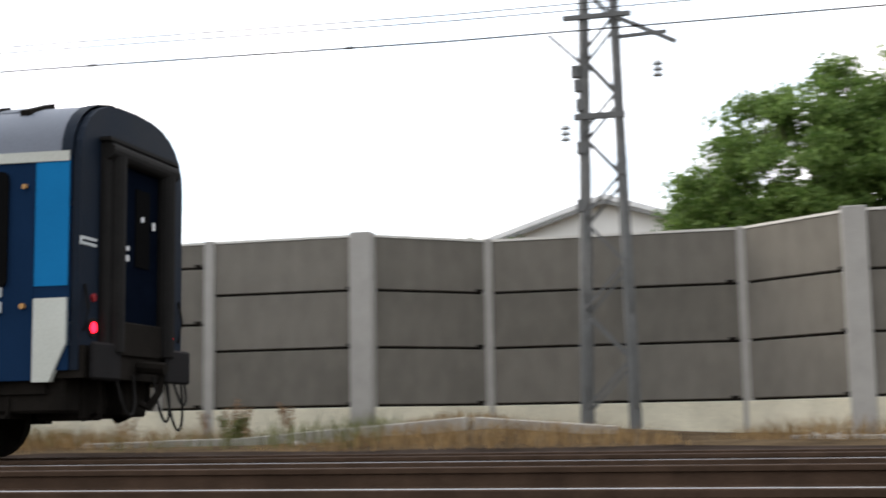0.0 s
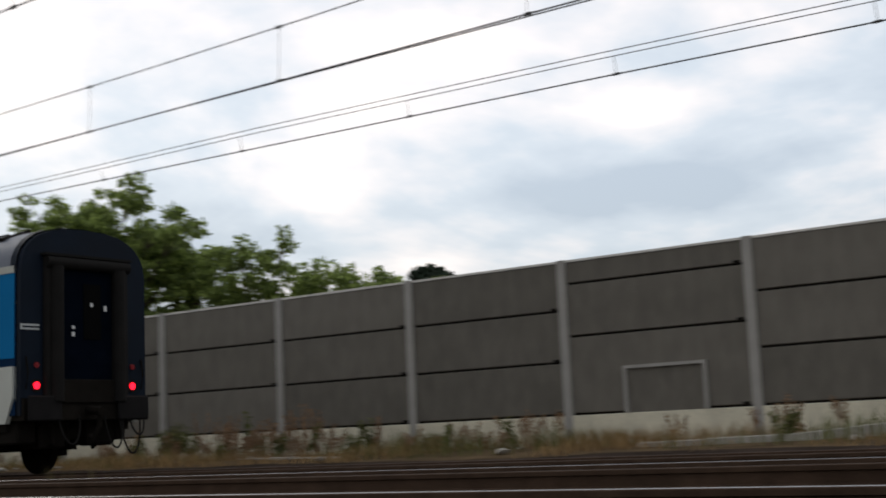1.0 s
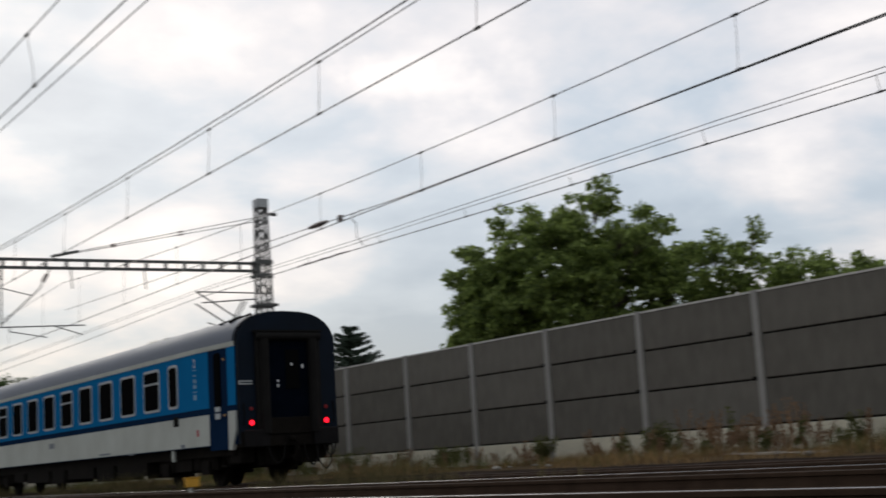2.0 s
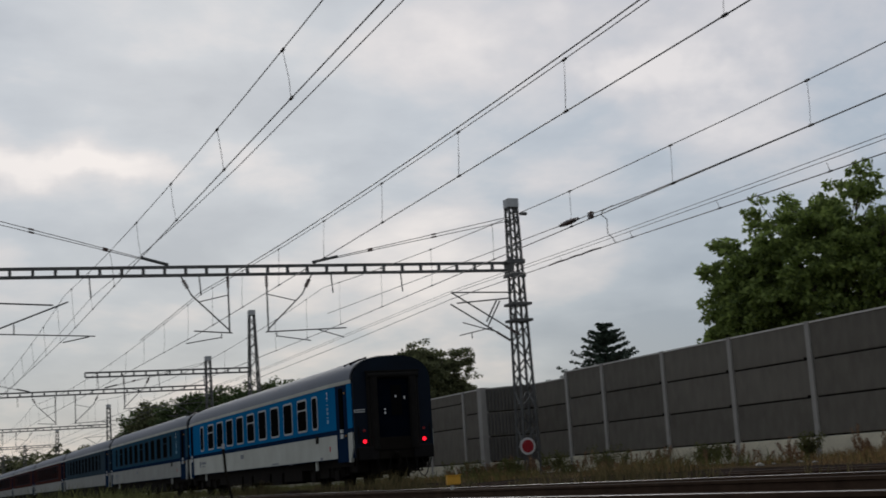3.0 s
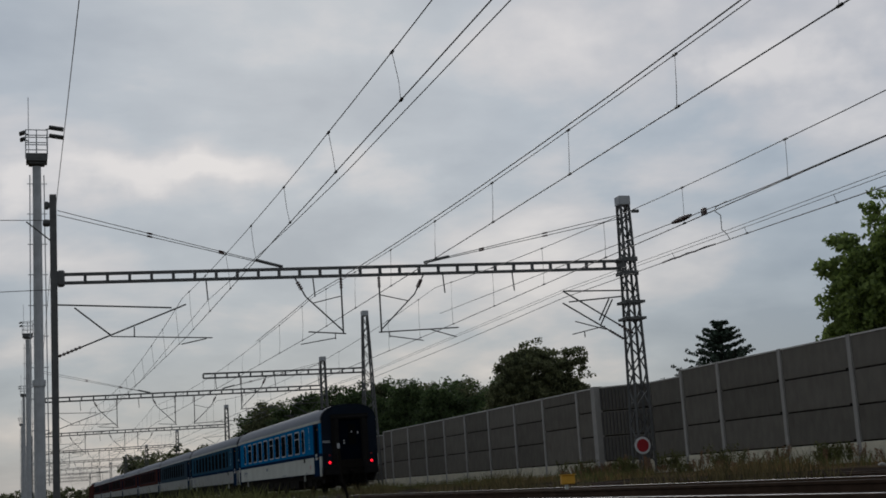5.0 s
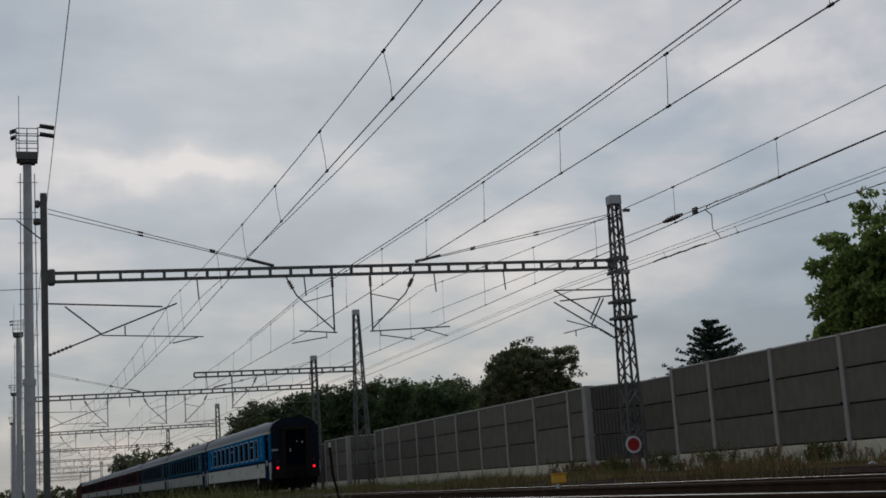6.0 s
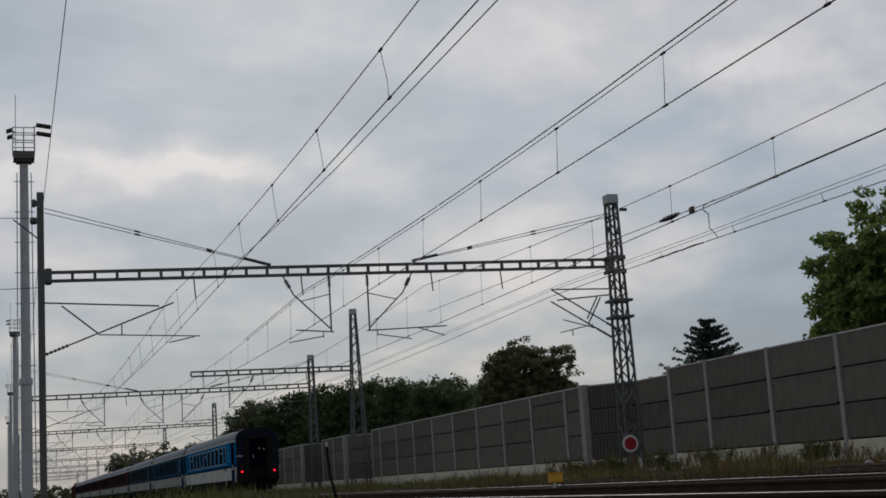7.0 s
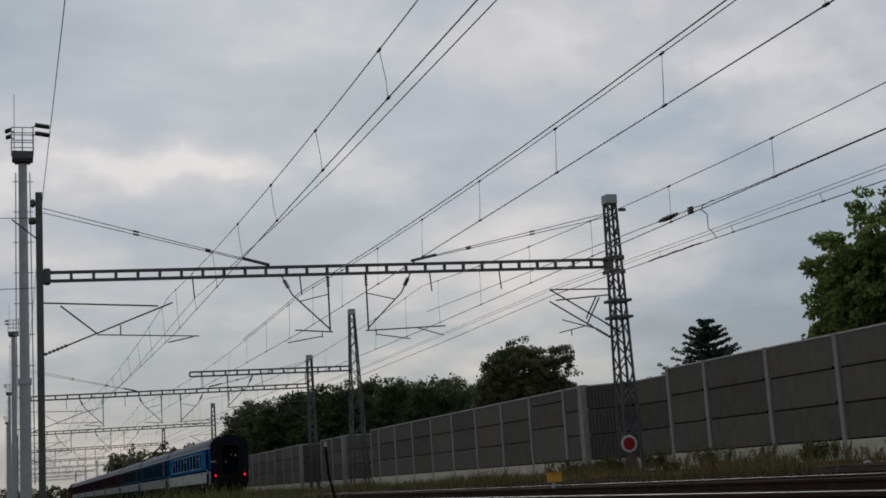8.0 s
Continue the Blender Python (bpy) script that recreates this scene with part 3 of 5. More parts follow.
def wires():
    for k, (x, zc) in enumerate(LINES):
        t = thing("overhead_line", "dark copper overhead contact line with messenger wire and droppers", "overhead wire", "overhead lines")
        z0, off = zc + EYE, HANG[k][1]
        mes = []
        for i, (a, b) in enumerate(SPANS):
            n = 14 if i < 2 else 6
            mes += [(contact_x(k, y) + off, y, messenger_z(k, y)) for y in [a + (b - a) * (j + 0.01) / n for j in range(n)]]
        bm = bmesh.new()
        tube(bm, [(contact_x(k, b), b, z0) for b in [SPANS[0][0]] + [s[1] for s in SPANS]], 0.013, 4)
        part("contact_wire", bm, M_WIRE, t)
        bm = bmesh.new()
        tube(bm, mes, 0.011, 4)
        part("messenger_wire", bm, M_WIRE, t)
        bm = bmesh.new()
        if k == 0:
            tube(bm, [(5.5, -6, z0), (5.63, 14.4, z0), (5.77, 23.5, z0 + 0.11), (5.90, 29.3, z0 + 0.31), (6.06, 34.3, z0 + 0.56), (6.45, 48.2, 7.17), (6.2, 75, 6.6), (6.0, 105.4, 6.9)], 0.011, 4)
        elif k == 1:
            tube(bm, [(p[0] - 0.02, p[1], p[2] + 0.085) for p in mes[:18]], 0.015, 4)
        else:
            tube(bm, [(x + 0.1, -6, z0 + 0.02), (x - 0.05, 24, z0), (x + 0.35, 48.2, z0 + 0.65)], 0.011, 4)
        part("second_wire", bm, M_WIRE, t)
        for i, (a, b) in enumerate(SPANS[:4]):
            y = 0.2 if i == 0 else a + 2.3
            while y < b - 0.5:
                cx, zm = contact_x(k, y), messenger_z(k, y)
                bm = bmesh.new()
                w = random.uniform(-0.03, 0.03)
                tube(bm, [(cx + off, y, zm), (cx + off * 0.4 + w, y + w, zm * 0.4 + z0 * 0.6), (cx, y + 0.02, z0)], 0.006, 4)
                bar(bm, (cx, y - 0.06, z0), (cx, y + 0.06, z0), 0.025, 5)
                bar(bm, (cx + off, y - 0.06, zm), (cx + off, y + 0.06, zm), 0.025, 5)
                part("dropper", bm, M_WIRE, t)
                y += 4.6

    # the line beside the wall, carried by the mast brackets
    t = thing("overhead_line", "dark overhead line of three wires beside the wall", "overhead wire", "overhead lines")
    for dx, dz, r in ((0, 0.0, 0.014), (-0.1, 0.30, 0.009), (0.05, 0.45, 0.009)):
        bm = bmesh.new()
        f = 1.0 if dz == 0 else 0.55
        prof = [(-30, 5.9), (5, 6.05), (12, 6.19), (20, 6.31), (27, 6.41 if f == 1 else 6.34), (36, 6.57 if f == 1 else 6.42), (48.2, 6.72 if f == 1 else 6.6), (62, 6.5), (80, 6.35), (105.4, 6.6), (130, 6.35), (159, 6.6), (320, 6.4)]
        tube(bm, [(20.2 + dx, y, EYE + z + dz) for y, z in prof], r, 4)
        part("wire", bm, M_WIRE, t)
    for k in range(9):
        y = 2.0 + 4.6 * k
        z = EYE + float(np.interp(y, [5, 12, 20, 27, 36, 48.2], [6.05, 6.19, 6.31, 6.41, 6.57, 6.72]))
        zt = z + 0.30 if y < 24 else z + 0.20
        bm = bmesh.new()
        bar(bm, (20.2, y, z), (20.12, y, zt), 0.007, 5)
        bar(bm, (20.2, y - 0.07, z), (20.2, y + 0.07, z), 0.026, 5)
        part("dropper", bm, M_WIRE, t)
    # section insulators, sleeves and a jumper loop before the mast
    bm = bmesh.new()
    for k in range(7):
        y = 27.45 + 0.13 * k
        bar(bm, (14.8, y, EYE + 5.68), (14.8, y + 0.14, EYE + 5.69), 0.03 + 0.035 * math.sin(math.pi * (k + 0.5) / 7), 8)
    part("section_insulator", bm, M_INSUL, t)
    bm = bmesh.new()
    box(bm, (14.77, 26.78, EYE + 5.56), (14.86, 26.92, EYE + 5.72))
    part("clamp", bm, M_INSUL, t, bevel=0.01)
    bm = bmesh.new()
    for y0, y1 in ((36.1, 37.5), (37.4, 38.5), (38.4, 39.7)):
        tube(bm, [(20.2, y0, EYE + 6.57 + (y0 - 36) * 0.0123), (20.22, (y0 + y1) / 2, EYE + 6.61 + (y0 - 36) * 0.0123), (20.2, y1, EYE + 6.57 + (y1 - 36) * 0.0123)], 0.026, 5)
    part("wire_sleeve", bm, M_INSUL, t)
    bm = bmesh.new()
    tube(bm, [(14.75, 25.7, EYE + 5.63), (15.1, 26.8, 6.03), (15.6, 27.75, 6.13), (16.4, 28.92, 6.27), (18.4, 32.46, 6.61), (19.3, 33.8, 6.74), (20.2, 35.2, EYE + 6.56)], 0.012, 5)
    part("jumper", bm, M_WIRE, t)
    # feeder along the beam masts
    t = thing("feeder_wire", "single thin feeder wire on the beam masts", "overhead wire")
    bm = bmesh.new()
    tube(bm, [(1.15, -20, 10.95), (1.25, 20, 10.7), (1.3, 48.2, 10.95), (1.6, 105.4, 10.6), (1.6, 300, 10.6)], 0.011, 4)
    part("wire", bm, M_WIRE, t)


def masts():
    m1 = lattice("lattice_mast", 23.0, 48.2, 10.9, 0.34, 0.17)
    bracket(m1, [((-2.97, 7.21), (-0.2, 7.2)), ((-2.97, 7.21), (-0.15, 5.51)), ((-1.07, 6.88), (-1.55, 6.05))], [((-2.71, 5.53), (-1.33, 5.82)), ((-2.2, 5.65), (-2.2, 5.4))], -0.3, (-0.15, 5.51), (-0.75, 5.87))
    bracket(m1, [((-2.5, 6.87), (-0.2, 7.05)), ((-2.77, 6.83), (-0.3, 5.36)), ((-0.65, 6.94), (-1.25, 5.91))], [((-2.3, 6.1), (-1.0, 5.75))], 0.3, (-0.3, 5.36), (-0.9, 5.72))
    for z in (6.1, 6.75):
        for lo, hi in (((-0.42, -0.42), (0.42, -0.36)), ((-0.42, 0.36), (0.42, 0.42)), ((-0.42, -0.36), (-0.36, 0.36)), ((0.36, -0.36), (0.42, 0.36))):
            bm = bmesh.new()
            box(bm, (*lo, z - 0.05), (*hi, z + 0.05))
            part("collar_bar", bm, M_STEEL, m1)
    for lo, hi in (((-0.3, -0.32, 7.81), (0.3, -0.24, 7.99)), ((-0.42, -0.3, 7.83), (-0.36, 0.3, 7.97)), ((-0.3, -0.32, 8.36), (0.3, -0.24, 8.54)), ((-0.42, -0.3, 8.38), (-0.36, 0.3, 8.52)), ((-0.36, -0.3, 7.85), (-0.26, 0.3, 8.5)), ((0.2, -0.4, 10.3), (0.5, -0.3, 10.42))):
        bm = bmesh.new()
        box(bm, lo, hi)
        part("beam_bracket", bm, M_STEEL, m1, bevel=0.01)

    sign = thing("round_sign", "red round sign with a white rim on the mast", "sign", at=pose(22.70, 47.62, 1.16))
    bm = bmesh.new()
    bmesh.ops.create_cone(bm, cap_ends=True, segments=40, radius1=0.33, radius2=0.33, depth=0.02, matrix=Matrix.Rotation(radians(90), 4, "X"))
    part("rim", bm, M_WHITE, sign)
    bm = bmesh.new()
    bmesh.ops.create_cone(bm, cap_ends=True, segments=40, radius1=0.245, radius2=0.245, depth=0.012, matrix=Matrix.Translation((0, -0.016, 0)) @ Matrix.Rotation(radians(90), 4, "X"))
    part("disc", bm, M_RED, sign)
    bm = bmesh.new()
    box(bm, (-0.04, 0.012, -1.3), (0.04, 0.06, 0.3)); box(bm, (-0.3, 0.06, -0.04), (0.3, 0.2, 0.04))
    part("holder", bm, M_STEEL, sign)

    lm = beam_mast(1.16, 48.2, 11.0)
    bracket(lm, [((0.1, 7.11), (4.0, 6.93)), ((0.67, 7.0), (1.89, 6.0)), ((0.1, 5.31), (4.51, 7.04))], [((1.89, 5.96), (5.41, 5.82)), ((2.69, 6.28), (2.69, 5.95)), ((5.2, 5.8), (4.31, 5.62))], 0.0, (0.1, 5.31), (0.9, 5.63))
    for lo, hi in (((0.11, -0.2, 7.75), (0.36, 0.2, 8.3)), ((-0.35, -0.2, 9.9), (-0.1, 0.2, 10.1)), ((-0.3, -0.15, 10.5), (-0.12, 0.15, 10.75))):
        bm = bmesh.new()
        box(bm, lo, hi)
        part("bracket", bm, M_STEEL, lm, bevel=0.05)
    bm = bmesh.new()
    bar(bm, (0, 0, 10.1), (-14, 0, 10.1), 0.012, 4); bar(bm, (-14, 0, 7.2), (0, 0, 7.65), 0.012, 4); bar(bm, (-0.9, 0, 10.05), (0, 0, 9.3), 0.025)
    part("cross_wire", bm, M_WIRE, lm)

    gantry(48.2, 1.45, 22.75, 8.02, 8.27, arms=((11.35, -1), (12.8, 1)), drops=(6.4, 10.3, 15.3, 18.1))
    # the stays that hold the beam
    for a, b in (((1.3, 48.2, 10.45), (9.2, 48.2, 8.35)), ((22.9, 48.2, 10.3), (14.6, 48.2, 8.45)), ((1.7, 105.4, 10.2), (9.5, 105.4, 8.3)), ((22.9, 105.4, 10.2), (15.0, 105.4, 8.4))):
        t = thing("gantry_stay", "pair of thin stay wires with insulators", "stay", "gantry stays")
        va, vb = Vector(a), Vector(b)
        for dz in (0.0, 0.16):
            bm = bmesh.new()
            bar(bm, va - Vector((0, 0, dz)), vb - Vector((0, 0, dz * 0.2)), 0.014, 5)
            part("wire", bm, M_WIRE, t)
            for f in (0.4, 0.72):
                bm = bmesh.new()
                c = va.lerp(vb, f) - Vector((0, 0, dz * (1 - 0.8 * f)))
                bar(bm, c - (vb - va).normalized() * 0.1, c + (vb - va).normalized() * 0.1, 0.035, 6)
                part("insulator", bm, M_INSUL, t)
        bm = bmesh.new()
        bar(bm, va.lerp(vb, 0.88), vb, 0.06, 6)
        part("rod", bm, M_STEEL, t)

    lattice("lattice_mast", 23.0, 91.0, 12.2, 0.55, 0.16, cap=True)
    gantry(91.0, 11.7, 22.8, 8.17, 8.2, arms=((14.2, 1),), drops=(12.5, 16.5, 19.5))
    for y in (105.4, 159.0, 212.0, 266.0, 320.0, 375.0, 430.0, 490.0):
        m = lattice("lattice_mast", 23.0, y, 10.5, 0.3, 0.17)
        if y < 170:
            cantilever(m, -0.2, 0.0, 5.5, -1, 2.3)
        b = beam_mast(1.6, y, 10.6)
        if y < 220:
            cantilever(b, 0.15, 0.0, 5.5, 1, 3.8)
        gantry(y, 1.8, 22.8, 8.03, 8.2, arms=((7.0, -1), (11.35, -1), (12.8, 1)) if y < 330 else (), drops=(4.3, 8.6, 16.5), step=0.85)

    # the mast in the near niche, with its outriggers and spool insulators
    m0 = lattice("lattice_mast", 23.05, 2.93, 11.0, 0.42, 0.2)
    bm = bmesh.new()
    box(bm, (-0.36, -0.45, 5.5), (-0.28, 0.45, 5.6)); part("bracket", bm, M_STEEL, m0)
    bm = bmesh.new()
    box(bm, (-0.36, -0.6, 7.28), (-0.28, 0.6, 7.36))
    bar(bm, (-0.3, -0.3, 7.3), (-0.3, -1.35, 6.75), 0.05, square=True); bar(bm, (-0.3, -0.35, 6.92), (-0.3, -1.2, 6.95), 0.04, square=True)
    part("outrigger", bm, M_STEEL, m0)
    bm = bmesh.new()
    bar(bm, (-0.3, 0.3, 6.5), (-0.3, 0.85, 7.05), 0.03)
    part("brace", bm, M_STEEL, m0)
    for y, z in ((-1.02, 6.3), (0.6, 5.28)):
        bm = bmesh.new()
        for dz in (-0.1, 0.0, 0.1):
            bmesh.ops.create_cone(bm, cap_ends=True, segments=14, radius1=0.1, radius2=0.08, depth=0.045, matrix=Matrix.Translation((-0.32, y, z + dz)))
        bar(bm, (-0.32, y, z - 0.15), (-0.32, y, z + 0.42), 0.02)
        part("spool_insulator", bm, M_GALV, m0)
    bm = bmesh.new()
    for z, y in ((6.1, 0.36), (6.35, 0.4), (5.75, 0.33), (4.0, 0.36), (4.6, -0.33), (5.0, 0.34)):
        box(bm, (-0.4, y - 0.07, z - 0.1), (-0.25, y + 0.07, z + 0.1))
    part("step_bracket", bm, M_STEEL, m0)


def towers():
    """Tubular floodlight towers with a railed basket."""
    first = None
    for x, y in ((1.18, 90.0), (1.05, 187.0), (0.75, 288.0), (0.45, 392.0)):
        at = pose(x, y, 0)
        if first is not None:
            copy_thing(first, at)
            continue
        t = first = thing("floodlight_tower", "grey tubular floodlight tower with railed basket and ladder", "light tower", "floodlight towers", at=at)
        bm = bmesh.new()
        bar(bm, (0, 0, -0.5), (0, 0, 8), 0.36, 14, 0.35); bar(bm, (0, 0, 8), (0, 0, 22.2), 0.31, 14, 0.27)
        bar(bm, (0, 0, 7.8), (0, 0, 8.2), 0.42, 14)
        part("shaft", bm, M_GALV, t, smooth=False)
        bm = bmesh.new()
        for s in (-0.55, 0.55):
            bar(bm, (s, -0.15, 1.5), (s * 0.8, -0.15, 21.6), 0.035, 5)
        for k in range(10):
            z = 3 + 2 * k
            bar(bm, (-0.62, -0.15, z), (0.62, -0.15, z), 0.03, 5)
        part("ladder", bm, M_GALV, t)
        bm = bmesh.new()
        box(bm, (-0.5, -0.5, 22.3), (0.5, 0.5, 22.45)); box(bm, (-0.66, -0.66, 22.45), (0.66, 0.66, 22.95))
        part("basket_floor", bm, M_STEEL, t)
        ring = [(-0.68, -0.68), (0, -0.68), (0.68, -0.68), (0.68, 0), (0.68, 0.68), (0, 0.68), (-0.68, 0.68), (-0.68, 0)]
        for pa, pb in zip(ring, ring[1:] + ring[:1]):
            for z in (23.5, 24.0, 24.5):
                bm = bmesh.new()
                bar(bm, (*pa, z), (*pb, z), 0.035, 5)
                part("handrail", bm, M_GALV, t)
            bm = bmesh.new()
            bar(bm, (*pa, 22.9), (*pa, 24.5), 0.035, 5)
            part("railing_post", bm, M_GALV, t)
        for x0, x1, z, lean in ((0.8, 1.75, 24.8, 8), (0.8, 1.75, 24.24, 8), (-1.15, -0.75, 24.42, -20), (-1.1, -0.75, 24.0, -20)):
            bm = bmesh.new()
            box(bm, (x0, -0.35, -0.07), (x1, 0.35, 0.07))
            lamp = part("floodlight", bm, M_STEEL, t, bevel=0.04)
            lamp.matrix_basis = Matrix.Translation((0, 0, z + math.tan(radians(lean)) * (x0 + x1) / 2)) @ Matrix.Rotation(radians(lean), 4, "Y")
            bm = bmesh.new()
            s = 1 if x0 > 0 else -1
            bar(bm, (s * 0.62, 0, -0.2), (s * 0.98, 0, -0.02), 0.04)
            part("bracket", bm, M_STEEL, lamp)
        bm = bmesh.new()
        bar(bm, (-0.5, 0, 22.9), (-0.5, 0, 26.9), 0.025, 5)
        part("antenna", bm, M_GALV, t)


masts()
towers()
wires()


# ---- the train ----
LEN, ROOFZ, SILL = 24.2, 3.96, 0.96


def half_width(y):
    return 1.26 + 0.13 * min(1.0, max(0.0, min(y, LEN - y) - 0.02) / 1.9)


def section(y, grow=0.0):
    """Half the body's outline from sill to roof ridge."""
    w = half_width(y) + grow
    pts = [(w, SILL - 0.02), (w, 2.0), (w, 3.22)]
    for k in range(1, 8):
        a = math.pi / 2 * k / 7
        pts.append((w * math.cos(a) ** 0.72, 3.22 + (ROOFZ - 3.22 + grow) * math.sin(a) ** 0.9))
    return pts


def loft(bm, ys, pick, grow=0.0):
    rows = []
    for y in ys:
        p = section(y, grow)
        q = [(x, z) for x, z in p if pick[0] <= z <= pick[1] + 1e-6]
        full = q + [(-x, z) for x, z in reversed(q) if x > 1e-4]
        rows.append([bm.verts.new((x, y, z)) for x, z in full])
    for a, b in zip(rows, rows[1:]):
        for k in range(len(a) - 1):
            bm.faces.new((a[k], a[k + 1], b[k + 1], b[k]))
    return rows


def strip(bm, s, y0, y1, z0, z1, out=0.008):
    """A thin skin plate on one side of the coach."""
    n = max(1, int((y1 - y0) / 0.9))
    cut = sorted({y0, y1, *[k for k in (1.92, LEN - 1.92) if y0 < k < y1], *[y0 + (y1 - y0) * k / n for k in range(n + 1)]})
    a = []
    for y in cut:
        w = half_width(y)
        lo = hi = w
        a.append([bm.verts.new((s * (v + o), y, z)) for v, o, z in ((lo, -0.02, z0), (lo, out, z0), (hi, out, z1), (hi, -0.02, z1))])
    for p, q in zip(a, a[1:]):
        for k in range(4):
            bm.faces.new((p[k], p[(k + 1) % 4], q[(k + 1) % 4], q[k]))
    bm.faces.new(a[0]); bm.faces.new(a[-1][::-1])


def rounded(bm, s, x, yc, zc, w, h, r, depth):
    """A rounded plate on a side face at x."""
    pts = []
    for cx, cz, a0 in ((w / 2 - r, h / 2 - r, 0), (-w / 2 + r, h / 2 - r, 90), (-w / 2 + r, -h / 2 + r, 180), (w / 2 - r, -h / 2 + r, 270)):
        for k in range(4):
            a = radians(a0 + 30 * k)
            pts.append((yc + cx + r * math.cos(a), zc + cz + r * math.sin(a)))
    a = [bm.verts.new((s * x, y, z)) for y, z in pts]
    b = [bm.verts.new((s * (x + depth), y, z)) for y, z in pts]
    n = len(pts)
    for k in range(n):
        bm.faces.new((a[k], a[(k + 1) % n], b[(k + 1) % n], b[k]))
    bm.faces.new(a[::-1]); bm.faces.new(b)


def coach_window(t, s, yc, w, split, rim):
    x = half_width(yc) + 0.004
    bm = bmesh.new()
    rounded(bm, s, x, yc, 2.48, w + 0.12, 1.08, 0.11, 0.02)
    f = part("window", bm, rim, t, "rounded metal window frame")
    bm = bmesh.new()
    if split:
        rounded(bm, s, x + 0.012, yc, 2.82, w, 0.27, 0.06, 0.014)
        rounded(bm, s, x + 0.012, yc, 2.32, w, 0.64, 0.08, 0.014)
    else:
        rounded(bm, s, x + 0.012, yc, 2.48, w, 0.96, 0.09, 0.014)
    part("pane", bm, M_GLASS, f, "dark coach window glass")


def wheelset(t, y):
    for s in (-1, 1):
        bm = bmesh.new()
        m = Matrix.Translation((s * 0.75, y, 0.46)) @ Matrix.Rotation(radians(90), 4, "Y")
        bmesh.ops.create_cone(bm, cap_ends=True, segments=28, radius1=0.46, radius2=0.46, depth=0.13, matrix=m)
        bmesh.ops.create_cone(bm, cap_ends=True, segments=20, radius1=0.14, radius2=0.12, depth=0.26, matrix=m)
        part("wheel", bm, M_UNDER, t)


def bogie(t, yc):
    for d in (-1.28, 1.28):
        wheelset(t, yc + d)
    bm = bmesh.new()
    for s in (-1, 1):
        box(bm, (s * 1.02 - 0.08, yc - 1.85, 0.4), (s * 1.02 + 0.08, yc + 1.85, 0.72))
        for d in (-1.28, 1.28):
            box(bm, (s * 1.05 - 0.12, yc + d - 0.22, 0.3), (s * 1.05 + 0.12, yc + d + 0.22, 0.62))
            bar(bm, (s * 1.05, yc + d - 0.42, 0.42), (s * 1.05, yc + d - 0.42, 0.72), 0.1, 8)
            bar(bm, (s * 1.05, yc + d + 0.42, 0.42), (s * 1.05, yc + d + 0.42, 0.72), 0.1, 8)
        box(bm, (s * 0.95 - 0.2, yc - 0.4, 0.4), (s * 0.95 + 0.2, yc + 0.4, 0.8))
    box(bm, (-1.0, yc - 0.3, 0.45), (1.0, yc + 0.3, 0.78))
    part("bogie_frame", bm, M_UNDER, t)


